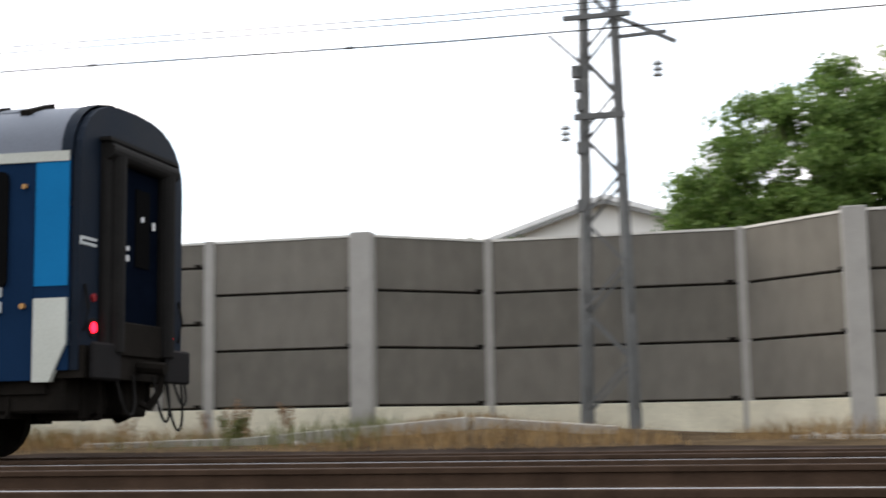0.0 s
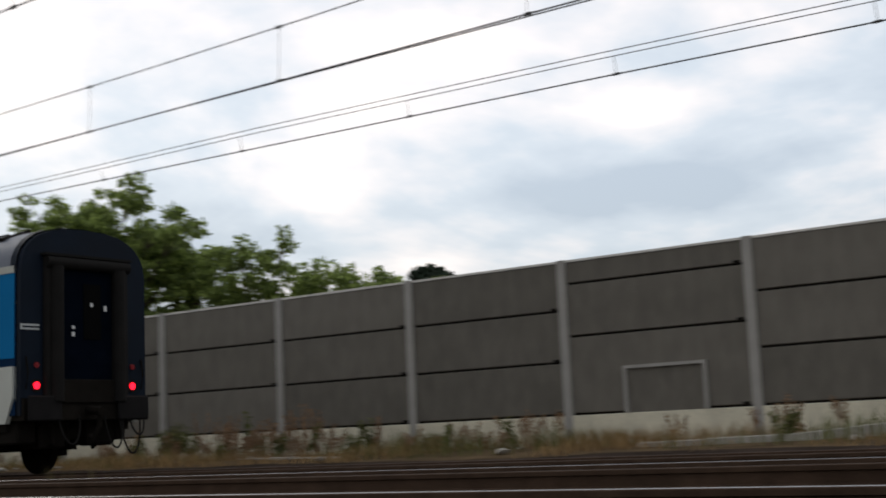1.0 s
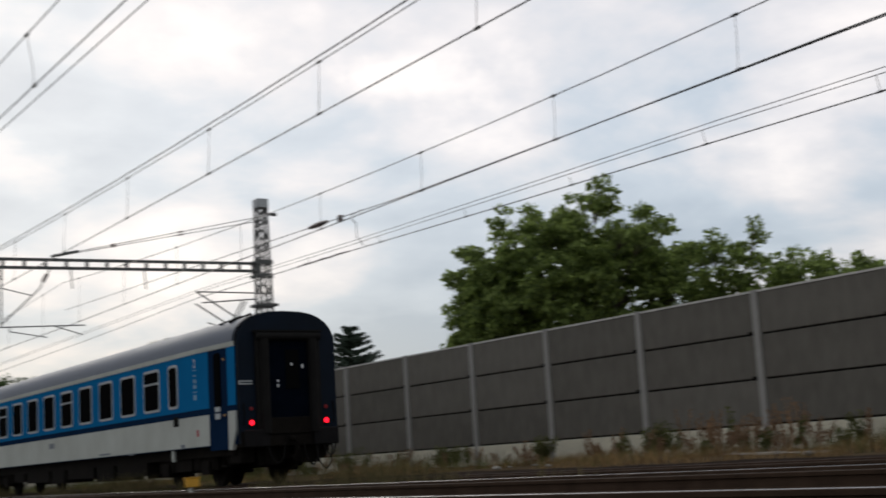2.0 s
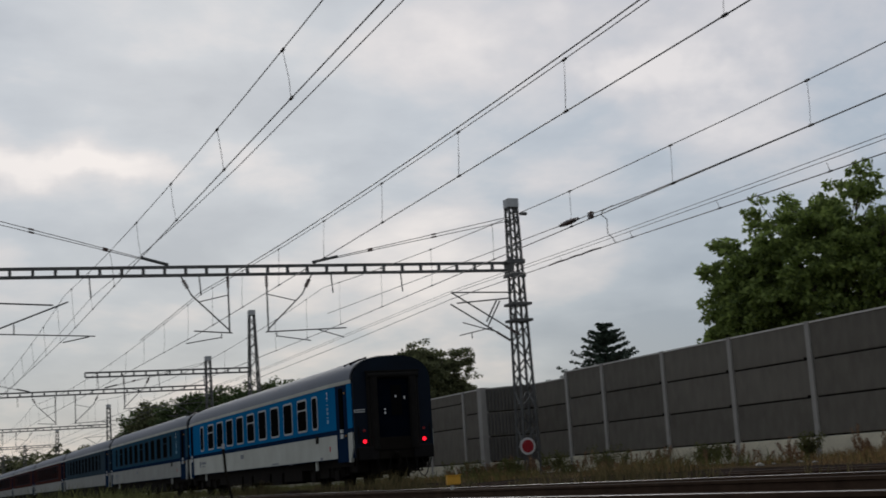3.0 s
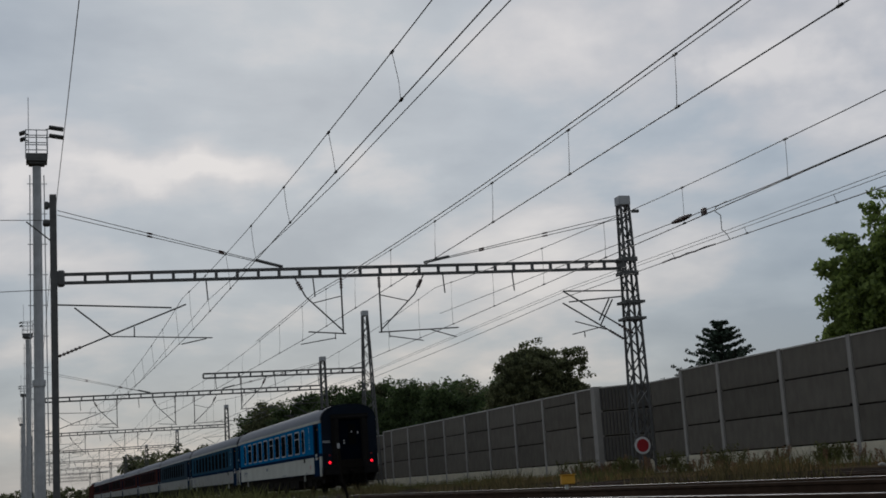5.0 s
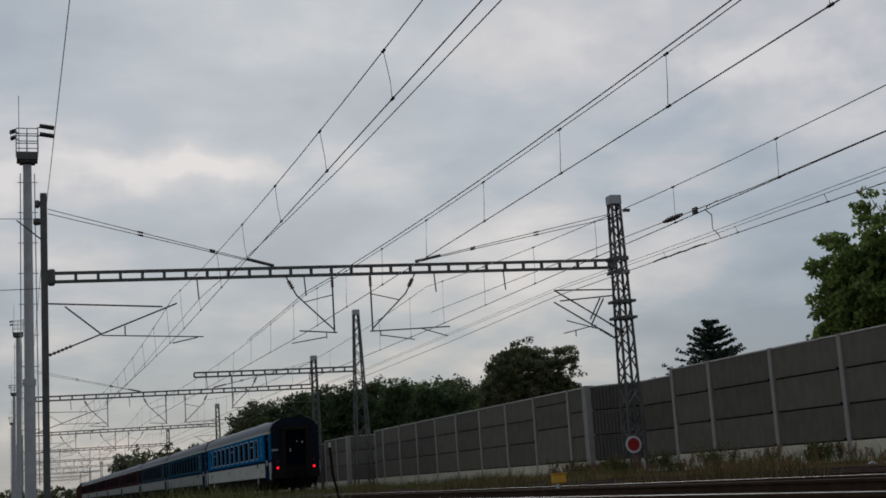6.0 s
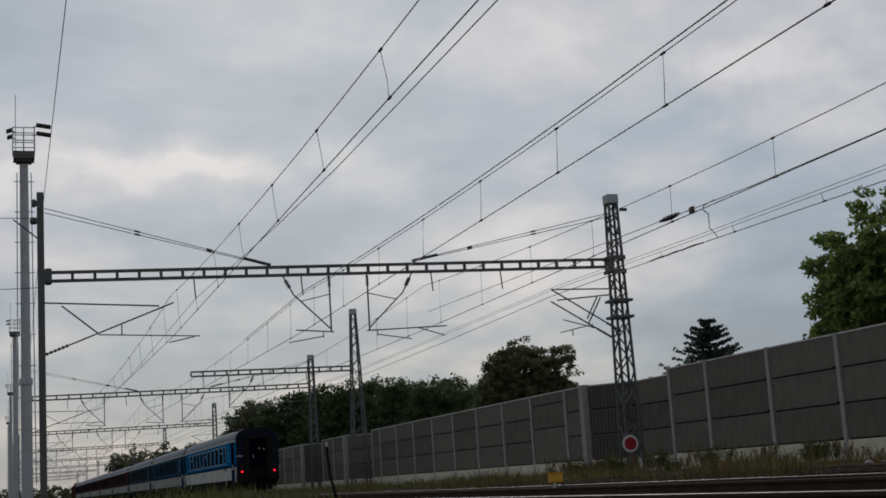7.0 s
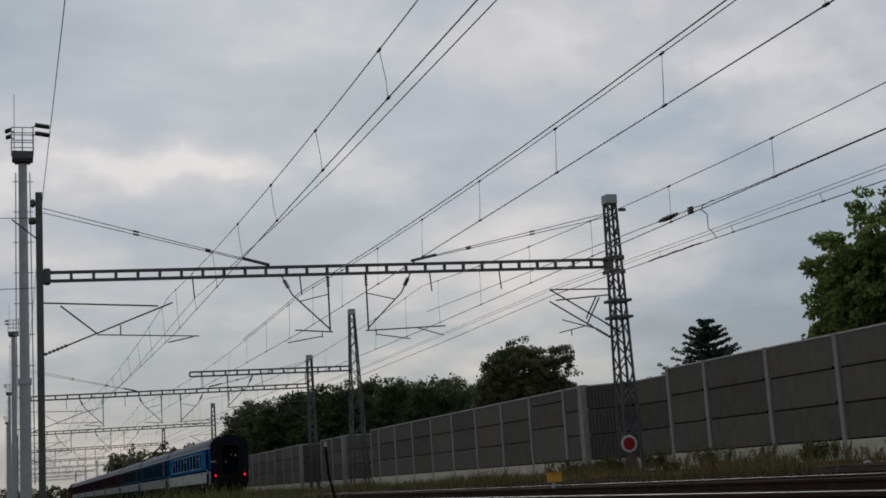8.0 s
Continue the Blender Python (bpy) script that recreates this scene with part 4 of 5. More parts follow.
def coach_end(t, y0, d, lamps):
    """One end of the coach: end wall, gangway with rubber rolls, buffers, coupling and hoses. d: the way outwards along y."""
    bm = bmesh.new()
    p = section(0.0)
    full = [(x, z) for x, z in p] + [(-x, z) for x, z in reversed(p) if x > 1e-4]
    prism(bm, [(x * 0.985, z if z < 1 else z - 0.02) for x, z in full], y0 + d * 0.0, y0 + d * 0.10)
    wall = part("end_wall", bm, M_END, t, "dark navy end wall")
    bm = bmesh.new()
    prism(bm, [(-0.52, 1.2), (0.52, 1.2), (0.52, 3.28), (-0.52, 3.28)], y0 + d * 0.10, y0 + d * 0.13)
    door = part("end_door", bm, mat("end_door_paint", (0.003, 0.005, 0.010), 0.65, gloss=0.0, vary=0.3), t, "dark blue gangway door")
    bm = bmesh.new()
    box(bm, (-0.06, min(y0 + d * 0.13, y0 + d * 0.145), 2.15), (0.28, max(y0 + d * 0.13, y0 + d * 0.145), 3.05))
    part("pane", bm, M_GLASS, door)
    # white plates paint the small light reflections on the end door
    for x, z, w, h in ((0.06, 2.74, 0.05, 0.06), (0.34, 2.71, 0.05, 0.09), (-0.30, 2.26, 0.05, 0.07), (-0.30, 2.36, 0.05, 0.05)):
        bm = bmesh.new()
        box(bm, (x, y0 + d * 0.150 - 0.008, z - h), (x + w, y0 + d * 0.150 + 0.008, z))
        part("light_spot", bm, M_WHITE, door, "small white plate painting a bright light spot")
    for s in (-1, 1):
        for x, out, r in ((0.62, 0.18, 0.12), (0.76, 0.13, 0.07)):
            bm = bmesh.new()
            bar(bm, (s * x, y0 + d * out, 1.15), (s * x, y0 + d * out, 3.3), r, 14)
            part("gangway_roll", bm, M_RUBBER, t, "black rubber gangway roll")
    bm = bmesh.new()
    bar(bm, (-0.82, y0 + d * 0.17, 3.36), (0.82, y0 + d * 0.17, 3.36), 0.10, 14)
    part("gangway_roll", bm, M_RUBBER, t, "black rubber gangway roll")
    bm = bmesh.new()
    box(bm, (-0.86, min(y0, y0 + d * 0.24), 3.46), (0.86, max(y0, y0 + d * 0.24), 3.50))
    part("gangway_hood", bm, M_RUBBER, t)
    bm = bmesh.new()
    box(bm, (-0.6, min(y0 + d * 0.1, y0 + d * 0.2), 1.12), (0.6, max(y0 + d * 0.1, y0 + d * 0.2), 1.5))
    part("gangway_plate", bm, M_UNDER, t, "grimy steel gangway plate", bevel=0.015)
    bm = bmesh.new()
    box(bm, (-1.22, min(y0 - d * 0.3, y0 + d * 0.16), 0.86), (1.22, max(y0 - d * 0.3, y0 + d * 0.16), 1.2))
    part("headstock", bm, M_UNDER, t)
    bm = bmesh.new()
    for x0, x1, ya, yb, z0, z1 in ((-1.15, -0.8, 0.1, 0.9, 0.5, 0.9), (-0.7, -0.2, 0.15, 0.7, 0.42, 0.9), (0.2, 0.75, 0.1, 0.8, 0.46, 0.9), (0.85, 1.15, 0.3, 0.9, 0.55, 0.9), (-0.2, 0.2, 0.3, 0.8, 0.55, 0.9)):
        box(bm, (x0, min(y0 - d * ya, y0 - d * yb), z0), (x1, max(y0 - d * ya, y0 - d * yb), z1))
    part("brake_gear", bm, M_UNDER, t, "grimy equipment under the coach end", bevel=0.03)
    for s in (-1, 1):
        bm = bmesh.new()
        bar(bm, (s * 0.875, y0 + d * 0.1, 1.06), (s * 0.875, y0 + d * 0.2, 1.06), 0.15, 12)
        b = part("buffer", bm, M_UNDER, t)
        bm = bmesh.new()
        box(bm, (s * 0.875 - 0.32, min(y0 + d * 0.2, y0 + d * 0.25), 0.84), (s * 0.875 + 0.32, max(y0 + d * 0.2, y0 + d * 0.25), 1.24))
        part("buffer_plate", bm, mat("buffer_steel", (0.013, 0.012, 0.012), 0.8, gloss=0.1, vary=0.4), b, "worn dark rectangular buffer plate", bevel=0.03)
        for z, r, m, nm in ((1.40, 0.058, M_LAMP if lamps else M_REFLECT, "tail_lamp"), (1.72, 0.045, M_REFLECT, "reflector")):
            bm = bmesh.new()
            bar(bm, (s * 0.95, y0 + d * 0.09, z), (s * 0.95, y0 + d * 0.125, z), r, 16)
            part(nm, bm, m, t, "glowing red tail lamp" if nm == "tail_lamp" and lamps else "")
        bm = bmesh.new()
        bar(bm, (s * 0.95, y0 + d * 0.09, 1.40), (s * 0.95, y0 + d * 0.115, 1.40), 0.105, 16)
        part("lamp_bezel", bm, M_RUBBER, t)
        bm = bmesh.new()
        tube(bm, [(s * 1.14, y0 + d * 0.11, 1.35), (s * 1.14, y0 + d * 0.16, 1.6), (s * 1.14, y0 + d * 0.11, 1.85)], 0.014, 5)
        part("handrail", bm, M_UNDER, t)
    bm = bmesh.new()
    bar(bm, (0, y0 + d * 0.1, 1.02), (0, y0 + d * 0.5, 0.98), 0.07, 8)
    tube(bm, [(0, y0 + d * 0.45, 1.0), (0.03, y0 + d * 0.42, 0.75), (0, y0 + d * 0.3, 0.55), (0, y0 + d * 0.2, 0.6)], 0.045, 6)
    part("coupling", bm, M_UNDER, t)
    for x, drop, sw in ((0.3, 0.42, 0.36), (0.6, 0.5, 0.42), (-0.6, 0.36, 0.4), (0.8, 0.26, 0.3)):
        bm = bmesh.new()
        pts = [(x + sw * (1 - math.cos(math.pi * k / 14)) / 2, y0 + d * (0.2 + 0.08 * math.sin(math.pi * k / 14)), 0.92 - drop * math.sin(math.pi * k / 14) * 1.25) for k in range(15)]
        tube(bm, pts, 0.016, 5)
        part("hose", bm, M_RUBBER, t)
    # brake rods and valves that hang below the end
    for x, ya, yb, z in ((-0.95, 0.15, 0.6, 0.50), (-0.55, 0.05, 0.5, 0.44), (-0.15, 0.2, 0.75, 0.46), (0.35, 0.1, 0.55, 0.42), (0.75, 0.1, 0.6, 0.52)):
        bm = bmesh.new()
        tube(bm, [(x, y0 - d * ya, 0.92), (x + 0.03, y0 - d * ya, z + 0.06), (x + 0.12, y0 - d * (ya + yb) / 2, z), (x + 0.3, y0 - d * yb, z + 0.1), (x + 0.3, y0 - d * yb, 0.92)], 0.035, 6)
        part("brake_rod", bm, M_UNDER, t)
    for s in (-1, 1):
        bm = bmesh.new()
        box(bm, (s * 1.0 - 0.2, y0 - d * 0.9 - 0.15, 0.45), (s * 1.0 + 0.2, y0 - d * 0.9 + 0.15, 0.49))
        for dd in (-0.14, 0.14):
            box(bm, (s * 1.15 - 0.02, y0 - d * 0.9 + dd - 0.02, 0.45), (s * 1.15 + 0.02, y0 - d * 0.9 + dd + 0.02, 0.9))
        part("step", bm, M_UNDER, t)
    bm = bmesh.new()
    box(bm, (-1.20, y0 + d * 0.105 - 0.008, 2.27), (-0.90, y0 + d * 0.105 + 0.008, 2.30)); box(bm, (-1.20, y0 + d * 0.105 - 0.008, 2.33), (-0.90, y0 + d * 0.105 + 0.008, 2.36)); box(bm, (-1.24, y0 + d * 0.105 - 0.008, 2.27), (-1.21, y0 + d * 0.105 + 0.008, 2.36))
    part("lettering", bm, M_FRAME, t)


def coach(label, upper, middle, lower, full=True, windows=True, roof=None):
    t = thing("railway_coach", label, "railway coach", "coaches of the train")
    ys = [0.0, 0.5, 1.0, 1.92, 6, 12, 18, LEN - 1.92, LEN - 1.0, LEN - 0.5, LEN]
    bm = bmesh.new()
    loft(bm, ys, (0, 3.22))
    part("body", bm, M_NAVY, t)
    bm = bmesh.new()
    loft(bm, ys, (3.2, 9))
    part("roof", bm, roof or M_ROOF, t, "curved grey metal roof", smooth=True)
    bm = bmesh.new()
    loft(bm, [-0.012, 0.12], (3.2, 9), 0.012)
    part("roof_end", bm, M_END, t, smooth=True)
    for s in (-1, 1):
        bm = bmesh.new(); strip(bm, s, 0.02, LEN - 0.02, 3.165, 3.275, 0.02)
        part("gutter_stripe", bm, M_CREAM if full else M_FRAME, t, "pale stripe below the roof")
        bm = bmesh.new(); strip(bm, s, 0.02, 0.40, 1.83, 3.165); strip(bm, s, 1.34, LEN - 1.34, 1.83, 3.165); strip(bm, s, LEN - 0.40, LEN - 0.02, 1.83, 3.165)
        part("upper_panel", bm, upper, t)
        bm = bmesh.new(); strip(bm, s, 1.34, LEN - 1.34, 1.68, 1.83)
        part("waist_stripe", bm, middle, t)
        bm = bmesh.new(); strip(bm, s, 1.34, LEN - 1.34, SILL, 1.68)
        part("lower_panel", bm, lower, t, "pale lower side panel")
        for q, d in ((0.0, 1), (LEN, -1)):
            bm = bmesh.new()
            w = half_width(0.2)
            edge = [(q + d * a, z) for a, z in ((0.02, 1.70), (0.02, 1.22), (0.20, 0.82), (0.40, 0.82), (0.40, 1.70))]
            inner, outer = [bm.verts.new((s * (w - 0.05), y, z)) for y, z in edge], [bm.verts.new((s * (w + 0.03), y, z)) for y, z in edge]
            for k in range(5):
                bm.faces.new((inner[k], inner[(k + 1) % 5], outer[(k + 1) % 5], outer[k]))
            bm.faces.new(inner[::-1]); bm.faces.new(outer)
            part("corner_panel", bm, lower, t, "pale corner panel cut away below")
        for y in (0.87, LEN - 0.87):
            bm = bmesh.new()
            strip(bm, s, y - 0.46, y + 0.46, SILL - 0.12, 3.12, 0.006)
            dr = part("door", bm, M_NAVY, t, "dark blue coach door")
            bm = bmesh.new()
            rounded(bm, s, half_width(y) + 0.004, y, 2.45, 0.34, 1.25, 0.08, 0.03)
            part("door_pane", bm, M_GLASS, dr)
            bm = bmesh.new()
            for z0, z1 in ((1.72, 1.98), (1.55, 1.68)):
                rounded(bm, s, half_width(y) - 0.002, y + 0.02, (z0 + z1) / 2, 0.26, z1 - z0, 0.02, 0.032)
            part("door_sticker", bm, M_FRAME, dr)
            bm = bmesh.new()
            rounded(bm, s, half_width(y) - 0.002, y - 0.36, 2.9, 0.055, 0.055, 0.025, 0.035); rounded(bm, s, half_width(y) - 0.002, y - 0.36, 1.62, 0.06, 0.06, 0.025, 0.035)
            part("door_button", bm, M_ORANGE, dr)
        rim = M_FRAME if full == "tail" else M_DULLBLUE
        if windows:
            coach_window(t, s, 3.42, 0.50, False, rim)
            for k in range(9):
                coach_window(t, s, 4.89 + k * 1.76, 1.0, k in (0, 4, 8), rim)
            coach_window(t, s, 20.75, 0.50, False, rim)
    if full:
        s = -1
        bm = bmesh.new()
        for k, (h, w) in enumerate(((0.02, 0.2), (0.03, 0.2), (0.09, 0.18), (0.09, 0.18), (0.03, 0.2), (0.12, 0.18))):
            rounded(bm, s, half_width(2.1) + 0.008, 2.05, 2.78 - 0.13 * k, w, h, 0.009, 0.006)
        part("class_marking", bm, mat("faded_print", (0.14, 0.32, 0.46), 0.6), t, "small pale pictogram bars")
        cu = bpy.data.curves.new("class_digit", "FONT")
        cu.body, cu.size, cu.extrude, cu.align_x = "2", 0.3, 0.002, "CENTER"
        cu.materials.append(M_WHITE)
        dg = new("class_digit", cu)
        dg.parent = t
        dg.matrix_basis = Matrix.Translation((-half_width(2.1) - 0.014, 2.05, 2.84)) @ Matrix(((0, 0, -1), (-1, 0, 0), (0, 1, 0))).to_4x4()
        bm = bmesh.new()
        rounded(bm, s, half_width(3) + 0.008, 3.3, 1.62, 0.34, 0.24, 0.02, 0.006)
        part("socket_box", bm, M_UNDER, t)
        bm = bmesh.new()
        rounded(bm, s, half_width(2) + 0.008, 1.95, 1.28, 0.12, 0.16, 0.02, 0.006)
        part("warning_plate", bm, M_RED, t)
        bm = bmesh.new()
        for y, z, w, h in ((20.6, 1.42, 0.9, 0.1), (20.6, 1.28, 0.5, 0.05), (21.3, 1.38, 0.22, 0.26), (13.5, 1.45, 0.5, 0.16), (8.6, 1.02, 0.9, 0.05), (2.9, 1.0, 0.25, 0.1), (6.5, 0.95, 0.4, 0.05)):
            bm = bmesh.new()
            rounded(bm, s, half_width(y) + 0.008, y, z, w, h, 0.012, 0.005)
            part("marking", bm, mat("grey_print", (0.16, 0.18, 0.2), 0.6), t)
        bm = bmesh.new()
        for y in (3.7, LEN - 3.7):
            for q in (-1, 1):
                box(bm, (q * 1.32 - 0.03, y - 0.06, 0.66), (q * 1.32 + 0.03, y + 0.06, 0.98))
        part("jacking_pad", bm, M_CREAM, t)
    # roof fittings
    for y, w, l in ((1.0, 0.5, 0.7), (2.9, 0.24, 0.3), (LEN - 1.3, 0.5, 0.7), (9.5, 0.2, 0.25), (15.2, 0.2, 0.25)):
        for s in (-1, 1) if w > 0.3 else (-1,):
            bm = bmesh.new()
            box(bm, (-w / 2, -l / 2, -0.1), (w / 2, l / 2, 0.13))
            o = part("roof_vent", bm, M_ROOFBLUE if w > 0.3 else M_UNDER if y < 4 else M_ROOF, t, bevel=0.07 if w > 0.3 else 0.04)
            o.matrix_basis = pose(s * 0.72, y, ROOFZ - 0.19, 0, s * 20, 0)
            if w > 0.3:
                for q in (-0.4, 0.4):
                    bm = bmesh.new()
                    box(bm, (-w / 2 - 0.03, q * l - 0.06, -0.1), (w / 2 + 0.03, q * l + 0.06, 0.15))
                    part("vent_foot", bm, M_UNDER, o)
    # underframe
    bm = bmesh.new()
    box(bm, (-1.2, 0.3, 0.70), (1.2, LEN - 0.3, SILL + 0.06))
    for y0, y1, z in ((5.9, 8.2, 0.36), (8.5, 9.9, 0.28), (10.2, 12.6, 0.4), (12.9, 14.2, 0.3), (14.5, 16.9, 0.36), (17.2, 18.4, 0.42)):
        for s in (-1, 1):
            box(bm, (s * 0.75 - 0.45, y0, z), (s * 0.75 + 0.45, y1, 0.76))
    part("underframe", bm, M_UNDER, t)
    bogie(t, 3.4); bogie(t, LEN - 3.4)
    coach_end(t, 0.0, -1, full == "tail")
    coach_end(t, LEN, 1, False)
    return t


def locomotive():
    t = thing("locomotive", "dark maroon electric locomotive at the head of the train", "locomotive", "coaches of the train")
    bm = bmesh.new()
    prism(bm, [(-1.4, 0.9), (1.4, 0.9), (1.45, 1.6), (1.4, 3.2), (0.9, 3.75), (-0.9, 3.75), (-1.4, 3.2), (-1.45, 1.6)], 0.4, 16.6)
    part("body", bm, M_MAROON, t, bevel=0.08)
    bm = bmesh.new()
    box(bm, (-1.0, 1.5, 3.75), (1.0, 15.5, 3.98))
    part("roof", bm, M_ROOF, t, bevel=0.05)
    bm = bmesh.new()
    for s in (-0.5, 0.5):
        bar(bm, (s, 3.2, 4.0), (s, 4.4, 4.9), 0.03); bar(bm, (s, 4.4, 4.9), (s, 3.4, 5.75), 0.025)
    bar(bm, (-0.8, 3.4, 5.78), (0.8, 3.4, 5.78), 0.04)
    part("pantograph", bm, M_STEEL, t)
    bm = bmesh.new()
    box(bm, (-1.2, 0.6, 2.5), (1.2, 0.38, 3.1))
    part("cab_window", bm, M_GLASS, t)
    bogie(t, 3.6); bogie(t, 13.2)
    return t


PITCH = 24.67
TRAIN = [
    coach("blue and pale grey railway coach with lit red tail lamps", M_BLUE, M_NAVY, M_CREAM, "tail", roof=M_ROOF),
    coach("grey-blue and pale grey railway coach inside the train", M_GREYBLUE, M_NAVY, M_DUSTY, "mid", roof=M_ROOF),
    coach("plain dull grey-blue railway coach with pale lower panels", M_DULLBLUE, M_DULLBLUE, M_DUSTY, False),
    coach("maroon and cream railway coach", M_MAROON, M_MAROON, M_DUSTY, False),
]
for k in range(4):
    TRAIN.append(copy_thing(TRAIN[3], Matrix()))
TRAIN.append(locomotive())


# ---- trees, bushes and weeds ----
def leaf_mesh(name, centres, size, count, spread, material, rng, flat=0.6):
    """Leaves as small bent quads, in clumps round the given centres."""
    c = np.repeat(np.asarray(centres, float), count, 0)
    n = len(c)
    d = rng.normal(0, 1, (n, 3))
    d /= np.linalg.norm(d, axis=1, keepdims=True) + 1e-9
    p = c + d * (spread * rng.random((n, 1)) ** 0.5) * (1, 1, flat)
    u = rng.normal(0, 1, (n, 3)); u /= np.linalg.norm(u, axis=1, keepdims=True)
    w = np.cross(u, rng.normal(0, 1, (n, 3))); w /= np.linalg.norm(w, axis=1, keepdims=True) + 1e-9
    s = size * rng.uniform(0.6, 1.3, (n, 1))
    a, b, e, f = p - u * s, p + w * s * 0.5, p + u * s, p - w * s * 0.5
    b[:, 2] -= s[:, 0] * 0.15
    v = np.stack([a, b, e, f], 1).reshape(-1, 3)
    k = np.arange(n) * 4
    me = bpy.data.meshes.new(name)
    me.from_pydata(v.tolist(), [], np.stack([k, k + 1, k + 2, k + 3], 1).tolist())
    me.materials.append(material)
    return me


def tree(label, x, y, base, blobs, clumps, leaves, size, material, seed, category="tree", trunk=0.22, group="", spread=0.55):
    """blobs: (dx, dy, z, radius across, radius up) that the crown fills, unevenly."""
    rng = np.random.default_rng(seed)
    t = thing("tree", label, category, group, at=pose(x, y, base))
    total = sum(b[3] ** 2 * b[4] for b in blobs)
    cs, bm = [], bmesh.new()
    low = min(b[2] - b[4] for b in blobs)
    top = max(b[2] for b in blobs)
    bar(bm, (0, 0, -0.3), (0.1, 0.05, max(0.8, low + 0.6)), trunk, 8, trunk * 0.75)
    fork = Vector((0.1, 0.05, max(0.8, low + 0.6)))
    for dx, dy, z, r, h in blobs:
        n = max(6, int(clumps * r * r * h / total))
        d = rng.normal(0, 1, (n, 3)); d /= np.linalg.norm(d, axis=1, keepdims=True)
        rad = rng.uniform(0.35, 1.0, (n, 1)) ** 0.45 * rng.uniform(0.85, 1.12, (n, 1))
        p = np.array((dx, dy, z)) + d * rad * (r, r, h)
        p = p[p[:, 2] > low * 0.8]
        cs.append(p)
        mid = Vector((dx, dy, z))
        bar(bm, fork, mid, trunk * (0.5 if r > 1 else 0.16), 6, trunk * (0.2 if r > 1 else 0.06))
        for q in p[:: max(1, len(p) // 9)]:
            bar(bm, mid.lerp(fork, 0.2), Vector(q), trunk * (0.16 if r > 1 else 0.07), 5, 0.01)
    part("trunk", bm, M_BARK, t)
    cs = np.concatenate(cs)
    o = new("crown", leaf_mesh("crown", cs, size, leaves, spread, material, rng))
    o.parent = t
    return t


def conifer(label, x, y, h, r, seed, base=0.1):
    rng = np.random.default_rng(seed)
    t = thing("conifer", label, "conifer tree", "conifers", at=pose(x, y, base))
    bm = bmesh.new()
    bar(bm, (0, 0, -0.3), (0, 0, h), 0.2, 8, 0.02)
    part("trunk", bm, M_BARK, t)
    cs, bm = [], bmesh.new()
    z = h * 0.2
    while z < h * 0.99:
        f = 1 - z / h
        for k in range(9):
            a = 6.283 * (k + rng.uniform(0, 0.9)) / 9
            l = r * (f ** 0.9 + 0.03) * rng.uniform(0.55, 1.25)
            zb = z + rng.uniform(-0.5, 0.5) * h * 0.03
            tip = Vector((l * math.cos(a), l * math.sin(a), zb + rng.uniform(0.12, 0.34) * l))
            bar(bm, (0, 0, zb), tip, 0.03, 4, 0.008)
            for q in np.linspace(0.12, 1, 10):
                cs.append(Vector((0, 0, zb)).lerp(tip, q) - Vector((0, 0, 0.22 * l * q * (1 - q))))
        z += h * 0.04
    part("limb", bm, M_BARK, t)
    o = new("crown", leaf_mesh("crown", [list(c) for c in cs], 0.14, 10, 0.19, M_NEEDLE, rng, 0.7))
    o.parent = t


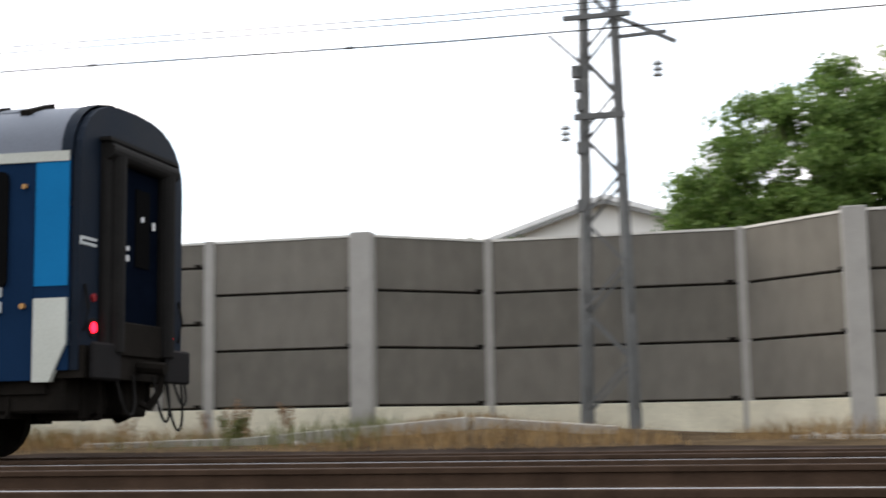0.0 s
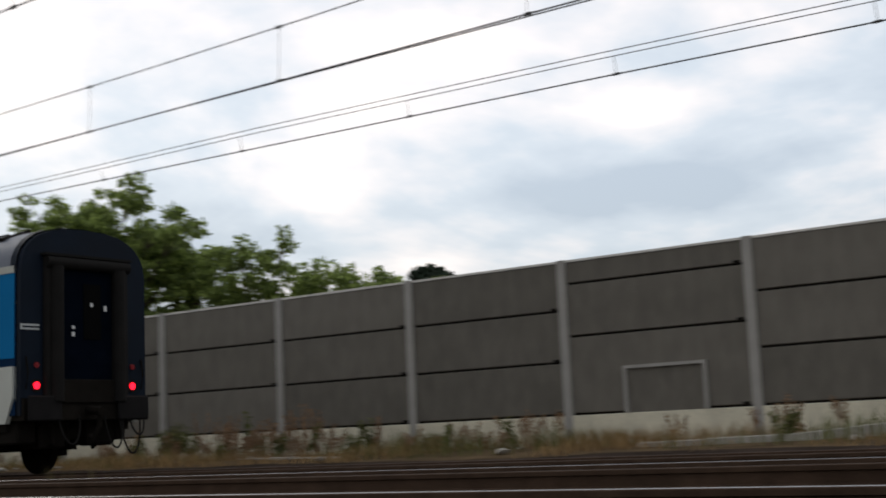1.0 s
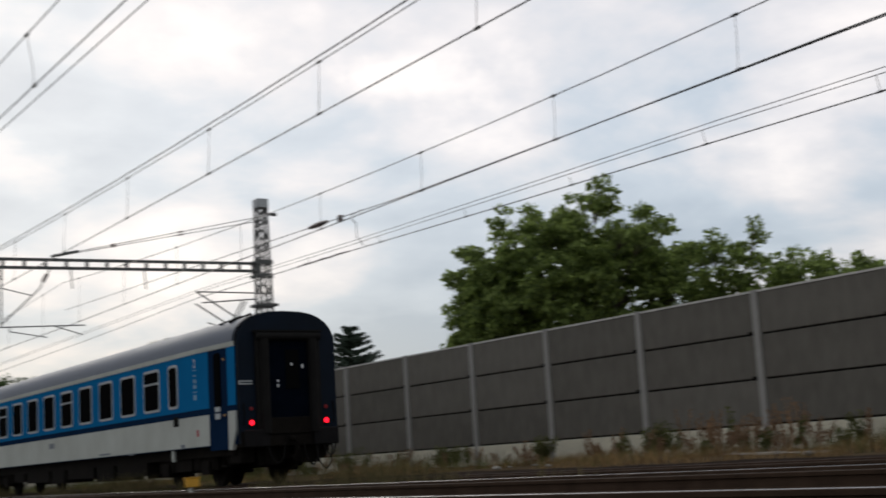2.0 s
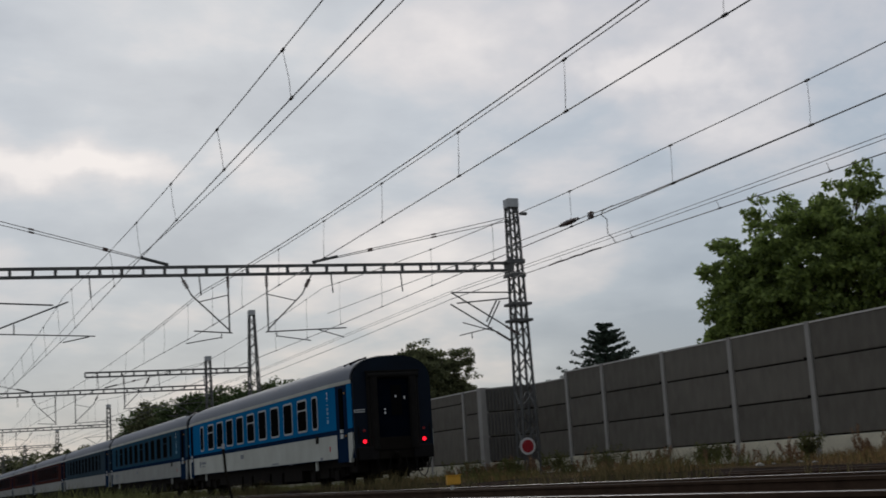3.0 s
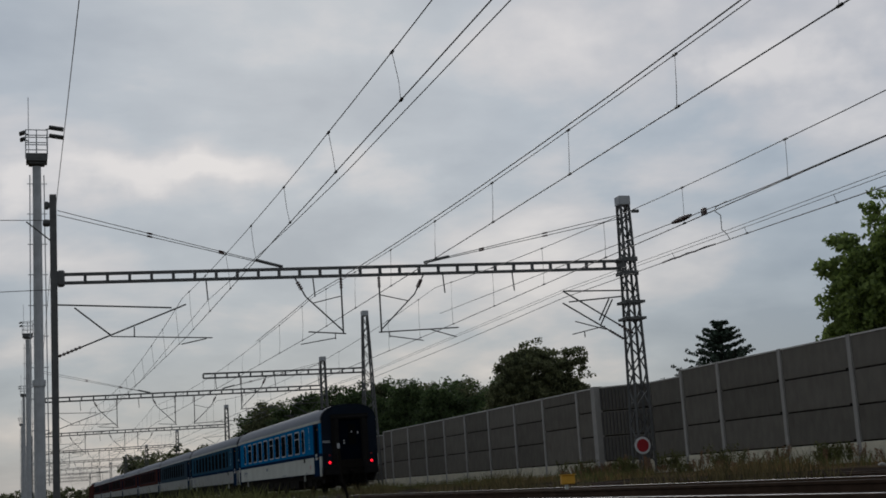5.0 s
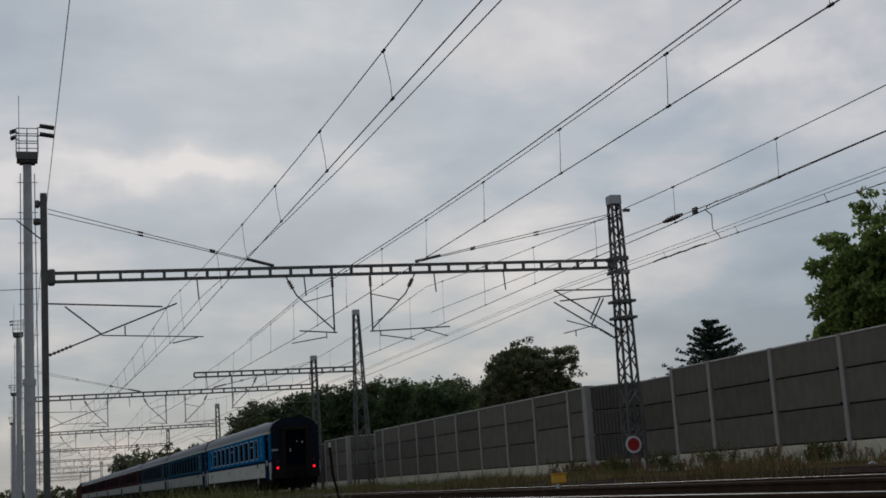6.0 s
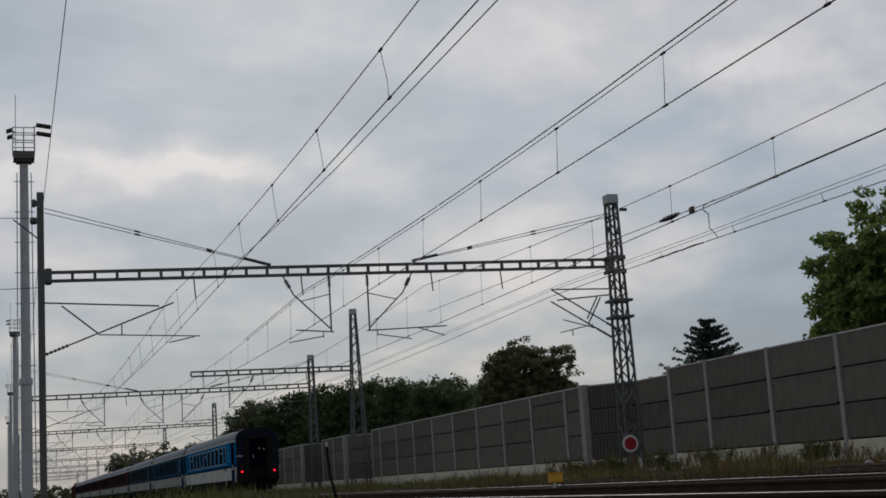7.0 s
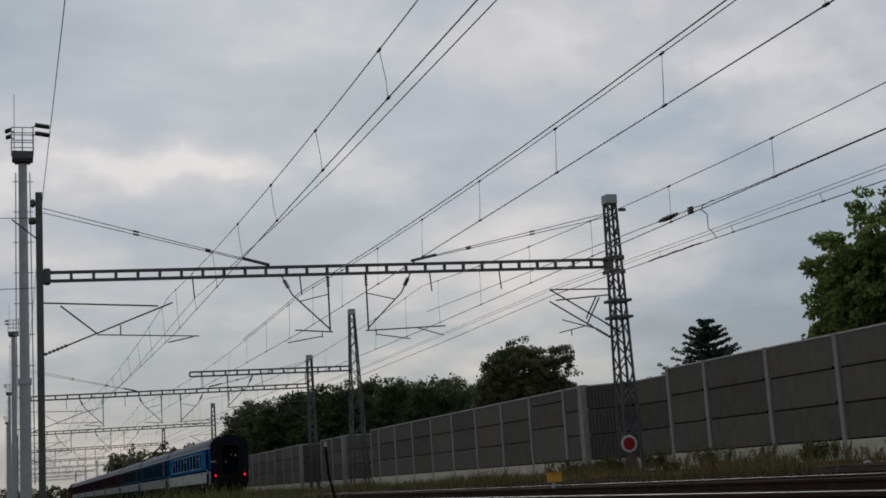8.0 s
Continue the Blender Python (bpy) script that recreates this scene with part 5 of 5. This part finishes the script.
def woods():
    # the broad walnut behind the wall and its smaller neighbours
    tree("broad green walnut tree behind the noise wall", 28.2, 35.3, 0.1,
         [(-0.2, 0.6, 5.6, 2.5, 2.4), (1.0, -1.2, 5.2, 2.1, 2.3), (-1.3, 2.2, 4.9, 1.8, 1.9), (0.5, -0.5, 7.6, 1.2, 1.3), (-1.5, 2.2, 3.8, 1.0, 0.9), (1.8, -2.9, 4.9, 1.2, 1.4), (1.7, -2.4, 6.3, 1.1, 1.1), (-0.8, 1.2, 7.2, 1.2, 0.9),
          (-2.0, 2.9, 5.6, 0.9, 0.8), (-2.1, 3.1, 4.3, 0.9, 0.9), (-1.7, 2.7, 6.6, 0.7, 0.7), (0.7, -0.9, 8.7, 0.5, 0.5), (-0.5, 0.6, 8.1, 0.8, 0.6), (-0.5, 2.4, 8.3, 0.7, 0.6),
          (0.4, -3.6, 7.0, 0.8, 0.5), (0.3, -2.7, 7.4, 0.8, 0.6), (-2.45, 3.0, 6.3, 0.45, 0.4), (-2.6, 3.0, 4.6, 0.4, 0.5), (-2.75, 2.9, 3.9, 0.35, 0.35), (-1.9, 2.9, 7.2, 0.5, 0.4), (-1.6, 2.2, 5.6, 1.3, 1.6)],
         1050, 46, 0.115, M_LEAF, 11, spread=0.38)
    tree("young walnut tree with an open crown behind the wall", 30.0, 30.2, 0.1,
         [(0, 0, 5.5, 0.9, 1.3), (0.6, -1.0, 6.1, 0.55, 0.8), (-0.4, 0.5, 6.2, 0.5, 0.7), (0.8, -1.3, 4.8, 0.8, 0.9), (-0.2, 0.7, 4.6, 0.8, 0.9)], 150, 38, 0.10, M_LEAF, 12, spread=0.36)
    tree("low green shrub trees behind the wall", 30.8, 27.3, 0.1,
         [(0, 0.3, 4.6, 1.2, 1.2), (0.8, -1.6, 4.3, 1.1, 1.0), (1.2, -3.0, 4.1, 1.0, 0.8)], 220, 36, 0.10, M_LEAF, 13, spread=0.36)
    conifer("small dark conifer top behind the wall", 43.0, 33.0, 7.15, 6.0, 21)
    conifer("small dark conifer top behind the wall", 43.5, 35.8, 6.95, 5.0, 22)
    # the fresh green tree by the hall
    tree("dense fresh green tree behind the noise wall", 31.5, -0.6, 0.1,
         [(0, 0, 5.5, 2.7, 2.2), (0.3, -2.2, 5.6, 2.4, 2.5), (-0.2, 1.8, 4.7, 1.6, 1.6), (0, -1.2, 7.4, 1.3, 1.0), (0, -2.6, 7.6, 1.0, 0.9), (0, 0.9, 6.8, 0.9, 0.8), (0, 2.9, 4.6, 0.6, 0.7), (0.2, -0.3, 4.0, 2.8, 1.5),
          (0, -2.0, 7.9, 0.2, 0.6), (0, -3.1, 8.0, 0.2, 0.5), (0, 0.5, 7.4, 0.2, 0.5), (0, 1.6, 6.3, 0.2, 0.5), (0, 2.5, 5.4, 0.2, 0.5), (0, -0.6, 7.8, 0.2, 0.5)], 1050, 75, 0.075, M_LEAF3, 14, spread=0.42)
    tree("leafless-topped bush behind the wall", 45.0, 10.3, 0.1, [(0, 0, 6.0, 0.7, 0.7), (0, -1.5, 6.0, 0.6, 0.6)], 26, 10, 0.14, M_LEAF2, 15, spread=0.4)
    tree("small bush beside the hall gable", 43.0, 2.4, 0.1, [(0, 0, 5.6, 1.4, 1.5), (0, -2, 5.2, 1.2, 1.2)], 80, 16, 0.16, M_LEAF3, 16, spread=0.45)
    # beyond the second niche
    conifer("dark conifer standing behind the noise wall", 48.0, 86.5, 10.4, 6.4, 23)
    tree("round green tree behind the noise wall", 43.6, 110.0, 0.1,
         [(-1.0, 0, 7.6, 3.5, 3.9), (2.3, -0.8, 8.6, 1.7, 2.9), (-1.5, 0.8, 9.0, 2.4, 2.4), (1.0, 0, 5.6, 3.6, 3.0), (-3.6, 0.6, 6.8, 1.6, 2.2)], 1050, 36, 0.16, M_LEAF4, 17, spread=0.55)
    rng = np.random.default_rng(31)
    for k in range(16):
        f = k / 15
        az = 9.4 + 10.6 * f
        d = 165 - 30 * f + rng.uniform(-6, 6)
        x, y = d * math.sin(radians(az)), d * math.cos(radians(az))
        h = d * (0.066 + 0.011 * min(1, f * 3)) * rng.uniform(0.95, 1.02)
        tree("dense dark green tree of the far belt", x, y, 0.1,
             [(0, 0, h * 0.5, 2.9, h * 0.46), (rng.uniform(-1, 1), 0, h * 0.72, 1.9, h * 0.27), (1.8, 0, h * 0.4, 2.4, h * 0.36), (-1.8, 0, h * 0.38, 2.4, h * 0.34), (1.5, 1, h * 0.83, 0.7, h * 0.16), (-1.3, 0, h * 0.82, 0.7, h * 0.15)],
             380, 30, 0.20, M_LEAF4 if k % 3 == 1 else M_LEAF2, 40 + k, group="tree belt", spread=0.8)
    # far trees: haze is put into the colour by the paler leaf material
    for k in range(9):
        az = 4.3 + 0.36 * k
        d = rng.uniform(330, 400)
        h = d * rng.uniform(0.030, 0.040)
        tree("small distant dark tree", d * math.sin(radians(az)), d * math.cos(radians(az)), 0.1,
             [(0, 0, h * 0.55, 3.0, h * 0.42), (1.5, 0, h * 0.4, 2.6, h * 0.3)], 80, 14, 0.5, M_LEAF4, 70 + k, group="distant trees", spread=1.2)


    for k in range(14):
        az = -2.6 + 0.5 * k
        d = rng.uniform(400, 460)
        h = d * rng.uniform(0.010, 0.015)
        tree("low distant scrub beside the far tracks", d * math.sin(radians(az)), d * math.cos(radians(az)), 0.1,
             [(0, 0, h * 0.5, 2.6, h * 0.45), (2.0, 0, h * 0.4, 2.2, h * 0.35)], 50, 12, 0.45, M_LEAF4, 120 + k, group="distant trees", spread=1.0)


def blades(name, pts, hs, lean, width, material, seed, label, category):
    """Grass: each blade a narrow bent strip."""
    rng = np.random.default_rng(seed)
    p = np.asarray(pts, float)
    n = len(p)
    a = rng.uniform(0, 6.283, n)
    b = rng.uniform(0, 6.283, n)
    h = np.asarray(hs) * rng.uniform(0.6, 1.2, n)
    off = np.stack([np.cos(b), np.sin(b), 0 * b], 1) * (h * lean * rng.uniform(0.2, 1.0, n))[:, None]
    w = np.stack([np.cos(a), np.sin(a), 0 * a], 1) * (width * rng.uniform(0.6, 1.3, n))[:, None]
    up = np.stack([0 * h, 0 * h, h], 1)
    v = np.stack([p - w, p + w, p + off * 0.4 + up * 0.6 + w * 0.7, p + off * 0.4 + up * 0.6 - w * 0.7, p + off + up], 1).reshape(-1, 3)
    k = np.arange(n) * 5
    f = [list(r) for r in np.stack([k, k + 1, k + 2, k + 3], 1)] + [list(r) for r in np.stack([k + 3, k + 2, k + 4], 1)]
    me = bpy.data.meshes.new(name)
    me.from_pydata(v.tolist(), [], f)
    me.materials.append(material)
    return tagged(new(name, me), label, category, kind="stuff")


def weeds():
    rng = np.random.default_rng(8)

    def scatter(n, x0, x1, y0, y1, power, hmin, hmax, f=0.3):
        x = rng.uniform(x0, x1, n)
        y = y0 + (y1 - y0) * rng.random(n) ** power
        z = np.interp(x, [15.6, 16.4, 17.2, 18.2, 20.6, 23], [-0.19, -0.17, -0.07, -0.02, 0.05, 0.08]) - 0.03
        z = z + np.array([mound(a, b) for a, b in zip(x, y)])
        d = np.array([noise.noise((a * 0.35, b * f, 1.7)) for a, b in zip(x, y)])
        k = d > 0.0
        h = (hmin + (hmax - hmin) * np.clip(d * 2 + 0.3, 0, 1))
        return np.stack([x, y, z], 1)[k], h[k]

    p, h = scatter(30000, 18.0, 22.9, -6, 62, 1.15, 0.06, 0.36)
    blades("dry_grass", p, h, 0.7, 0.008, M_DRY, 1, "dry straw-coloured grass along the noise wall", "grass")
    p, h = scatter(9000, 18.5, 22.9, 6, 100, 1.3, 0.1, 0.5, 0.22)
    blades("green_grass", p, h, 0.6, 0.009, M_GREEN, 2, "patchy green weeds along the noise wall", "grass")
    p, h = scatter(8000, 17.0, 22.6, 40, 150, 1.2, 0.15, 0.5)
    blades("far_grass", p, h, 0.6, 0.014, M_GREEN, 3, "olive grass beside the far track", "grass")
    # rough growth between the tracks near the eye
    pts, hs = [], []
    for x, y, r, n, hh in ((0.3, 13.0, 0.35, 260, 0.5), (0.75, 13.6, 0.4, 340, 0.54), (1.3, 15.0, 0.4, 240, 0.5), (1.7, 16.5, 0.45, 220, 0.46), (2.15, 15.4, 0.4, 260, 0.52), (2.5, 16.2, 0.4, 300, 0.58),
                           (2.9, 17.0, 0.5, 240, 0.5), (3.3, 18.5, 0.5, 220, 0.46), (0.9, 20.0, 0.8, 240, 0.55), (3.4, 15.6, 0.3, 120, 0.5), (4.0, 20.0, 0.4, 160, 0.5), (3.0, 25.0, 0.9, 400, 0.7), (4.0, 27.0, 0.6, 260, 0.6)):
        a, q = rng.uniform(0, 6.28, n), r * rng.random(n) ** 0.5
        pts += [(x + q[k] * math.cos(a[k]), y + q[k] * math.sin(a[k]), -0.25) for k in range(n)]
        hs += [hh * 0.98] * n
    blades("near_weeds", pts, hs, 0.6, 0.012, M_GREEN, 4, "olive green weeds between the near tracks", "weeds")
    # low growth between the middle and the far track
    n = 8000
    x, y = rng.uniform(11.8, 12.75, n), 15 + 98 * rng.random(n) ** 1.2
    d = np.array([noise.noise((a * 0.6, b * 0.33, 6.1)) for a, b in zip(x, y)])
    k = d > -0.02
    blades("track_weeds", np.stack([x, y, 0 * x - 0.22], 1)[k], (0.34 + 0.6 * np.clip(d + 0.12, 0, 0.6))[k], 0.7, 0.011, M_DRYGREEN, 5, "dry olive weeds between the tracks", "weeds")
    # single plants: docks with brown seed heads and leafy stalks
    for k in range(150):
        y = 8 + 44 * rng.random() ** 0.9 if k < 120 else rng.uniform(18.5, 23.5)
        x = rng.uniform(20.0, 22.6)
        h = rng.uniform(0.3, 0.85) if k < 120 else rng.uniform(0.6, 1.15)
        brown = rng.random() < 0.8
        t = thing("weed", "tall brown dock plant gone to seed" if brown else "tall leafy green weed", "weed", "weeds by the wall", at=pose(x, y, 0.02))
        bm = bmesh.new()
        cs = []
        for q in range(int(rng.integers(2, 5))):
            a, l = rng.uniform(0, 6.28), rng.uniform(0.05, 0.3)
            tip = Vector((l * math.cos(a), l * math.sin(a), h * rng.uniform(0.7, 1.0)))
            bar(bm, (0, 0, -0.05), tip, 0.008, 4, 0.004)
            cs += [list(Vector((0, 0, 0)).lerp(tip, f)) for f in np.linspace(0.35 if not brown else 0.55, 1.0, 7)]
        part("stalk", bm, M_RUSTWEED if brown else M_GREEN, t)
        o = new("seed_head" if brown else "leaves", leaf_mesh("leaves", cs, 0.026 if brown else 0.04, 9, 0.06 if brown else 0.09, M_RUSTWEED if brown else M_GREEN, rng, 1.0))
        tagged(o, kind="stuff").parent = t


def shrubs():
    rng = np.random.default_rng(77)
    for x, y, r, h in ((21.6, 43.2, 0.8, 0.85), (21.8, 39.9, 0.9, 0.95), (21.4, 46.3, 0.6, 0.7), (21.7, 33.6, 0.5, 0.6), (21.3, 50.0, 0.7, 0.7), (21.9, 29.0, 0.45, 0.7), (21.6, 24.2, 0.4, 0.9)):
        t = thing("shrub", "scrubby olive green shrub at the foot of the wall", "shrub", "shrubs by the wall", at=pose(x, y, 0.03))
        bm = bmesh.new()
        cs = []
        for k in range(16):
            a, q = rng.uniform(0, 6.28), r * rng.uniform(0.2, 1)
            tip = Vector((q * math.cos(a), q * math.sin(a), h * rng.uniform(0.45, 1.0)))
            bar(bm, (0, 0, -0.05), tip, 0.008, 4, 0.003)
            cs += [list(Vector((0, 0, 0)).lerp(tip, f)) for f in (0.5, 0.7, 0.85, 1.0)]
        part("stem", bm, M_RUSTWEED, t)
        o = new("foliage", leaf_mesh("foliage", cs, 0.035, 22, 0.14, M_GREEN, rng, 1.0))
        o.parent = t


def small_things():
    # low concrete kerbs and cable-trough lids that lie in the grass
    for a, b in (((20.3, 11.2, 0.06), (20.3, 8.7, 0.1)), ((20.3, 8.6, 0.1), (20.4, 6.6, 0.24)), ((20.4, 6.5, 0.25), (20.5, 4.8, 0.38)), ((20.5, 4.7, 0.38), (20.5, 2.5, 0.2)), ((20.3, 0.0, 0.04), (20.2, -5.0, 0.04)),
                 ((20.2, 18.9, 0.02), (19.5, 17.3, 0.02)), ((20.6, 20.9, 0.02), (20.2, 19.0, 0.02))):
        va, vb = Vector(a), Vector(b)
        t = thing("kerb", "low pale concrete trough kerb in dry grass", "kerb", "trough kerbs")
        n = max(1, int((vb - va).length / 1.0))
        for k in range(n):
            p, q = va.lerp(vb, k / n), va.lerp(vb, (k + 0.985) / n)
            u = (q - p).normalized()
            n_ = Vector((0, 0, 1)).cross(u).normalized()
            m = Matrix.Translation(p) @ Matrix((u, n_, u.cross(n_))).transposed().to_4x4()
            bm = bmesh.new()
            box(bm, (0, -0.2, -0.3), ((q - p).length, 0.12, 0.055 + random.uniform(-0.012, 0.012)))
            part("slab", bm, M_KERB, t, bevel=0.015).matrix_basis = m
    rng = random.Random(5)
    for k in range(26):
        y, x = rng.uniform(-1, 34), rng.uniform(18.2, 21.5)
        s = rng.uniform(0.05, 0.16)
        bm = bmesh.new()
        bmesh.ops.create_icosphere(bm, subdivisions=1, radius=s)
        for v in bm.verts:
            v.co = Vector((v.co.x * rng.uniform(0.7, 1.6), v.co.y * rng.uniform(0.7, 1.6), v.co.z * rng.uniform(0.3, 0.7)))
        o = solo("rubble", bm, M_KERB, "pale lump of rubble in dry grass", "rubble", "rubble by the wall")
        o.location = (x, y, 0.05)
    # yellow marker box on a short stake
    t = thing("marker_box", "yellow trackside marker box on a short stake", "marker", at=pose(10.9, 26.6, 0))
    bm = bmesh.new()
    box(bm, (-0.15, -0.06, 0.06), (0.15, 0.06, 0.25))
    part("box", bm, M_YELLOW, t, bevel=0.02)
    bm = bmesh.new()
    box(bm, (-0.16, -0.07, 0.25), (0.16, 0.07, 0.27))
    part("lid", bm, M_YELLOW, t)
    bm = bmesh.new()
    box(bm, (-0.06, -0.03, -0.3), (-0.01, 0.03, 0.06))
    part("stake", bm, M_CREAM, t)
    # leaning steel stake
    t = thing("steel_stake", "thin dark leaning steel stake with a pale tip", "stake", at=pose(3.07, 13.5, -0.25))
    bm = bmesh.new()
    tube(bm, [(0.17, 0, -0.1), (0.1, 0, 0.3), (0.02, 0, 0.65), (0.0, 0, 0.93)], 0.014, 6)
    part("shaft", bm, M_UNDER, t)
    bm = bmesh.new()
    bar(bm, (0, 0, 0.93), (0, 0, 0.98), 0.014, 6)
    part("tip", bm, M_GALV, t)


def hall():
    t = thing("hall", "pale gabled hall far behind the noise wall", "building", at=pose(60, 7.6, 0.05))
    bm = bmesh.new()
    prism_pts = [(-10.5, 0), (10.5, 0), (10.5, 6.8), (0, 10.2), (-10.5, 6.8)]
    a = [bm.verts.new((0, y, z)) for y, z in prism_pts]
    b = [bm.verts.new((26, y, z)) for y, z in prism_pts]
    for k in range(5):
        bm.faces.new((a[k], a[(k + 1) % 5], b[(k + 1) % 5], b[k]))
    bm.faces.new(a[::-1]); bm.faces.new(b)
    part("wall", bm, M_HALL, t)
    for s in (-1, 1):
        bm = bmesh.new()
        m = Matrix.Translation((12.9, 0, 10.22)) @ Matrix.Rotation(-s * math.atan2(3.4, 10.5), 4, "X")
        box(bm, (-13.4, 0 if s > 0 else -11.5, 0.0), (13.4, 11.5 if s > 0 else 0, 0.22), m)
        part("roof", bm, M_HALLROOF, t, "pale sheet-metal roof slope")
    # dark bars added as the shade line under the roof edge
    bm = bmesh.new()
    for s in (-1, 1):
        bar(bm, (-0.45, 0, 10.1), (-0.45, s * 11.4, 6.4), 0.1, square=True)
    part("gable_edge_shade", bm, mat("gable_shadow", (0.2, 0.2, 0.19), 0.7), t)


woods()
hall()
weeds()
shrubs()
small_things()


# ---- the train pulls away ----
def motions():
    tail = [(0.0, 7.2), (0.4, 11.5), (0.8, 15.72), (1.2, 19.95), (1.6, 24.15), (2.0, 28.27), (2.6, 34.5), (3.3, 41.7), (4.2, 51.05), (5.5, 64.4), (6.5, 74.7), (7.2, 81.85), (8.0, 90.0)]
    for k, c in enumerate(TRAIN):
        walk(c, [(t, pose(14.0, y + k * PITCH + 0.08, 0)) for t, y in tail])


motions()
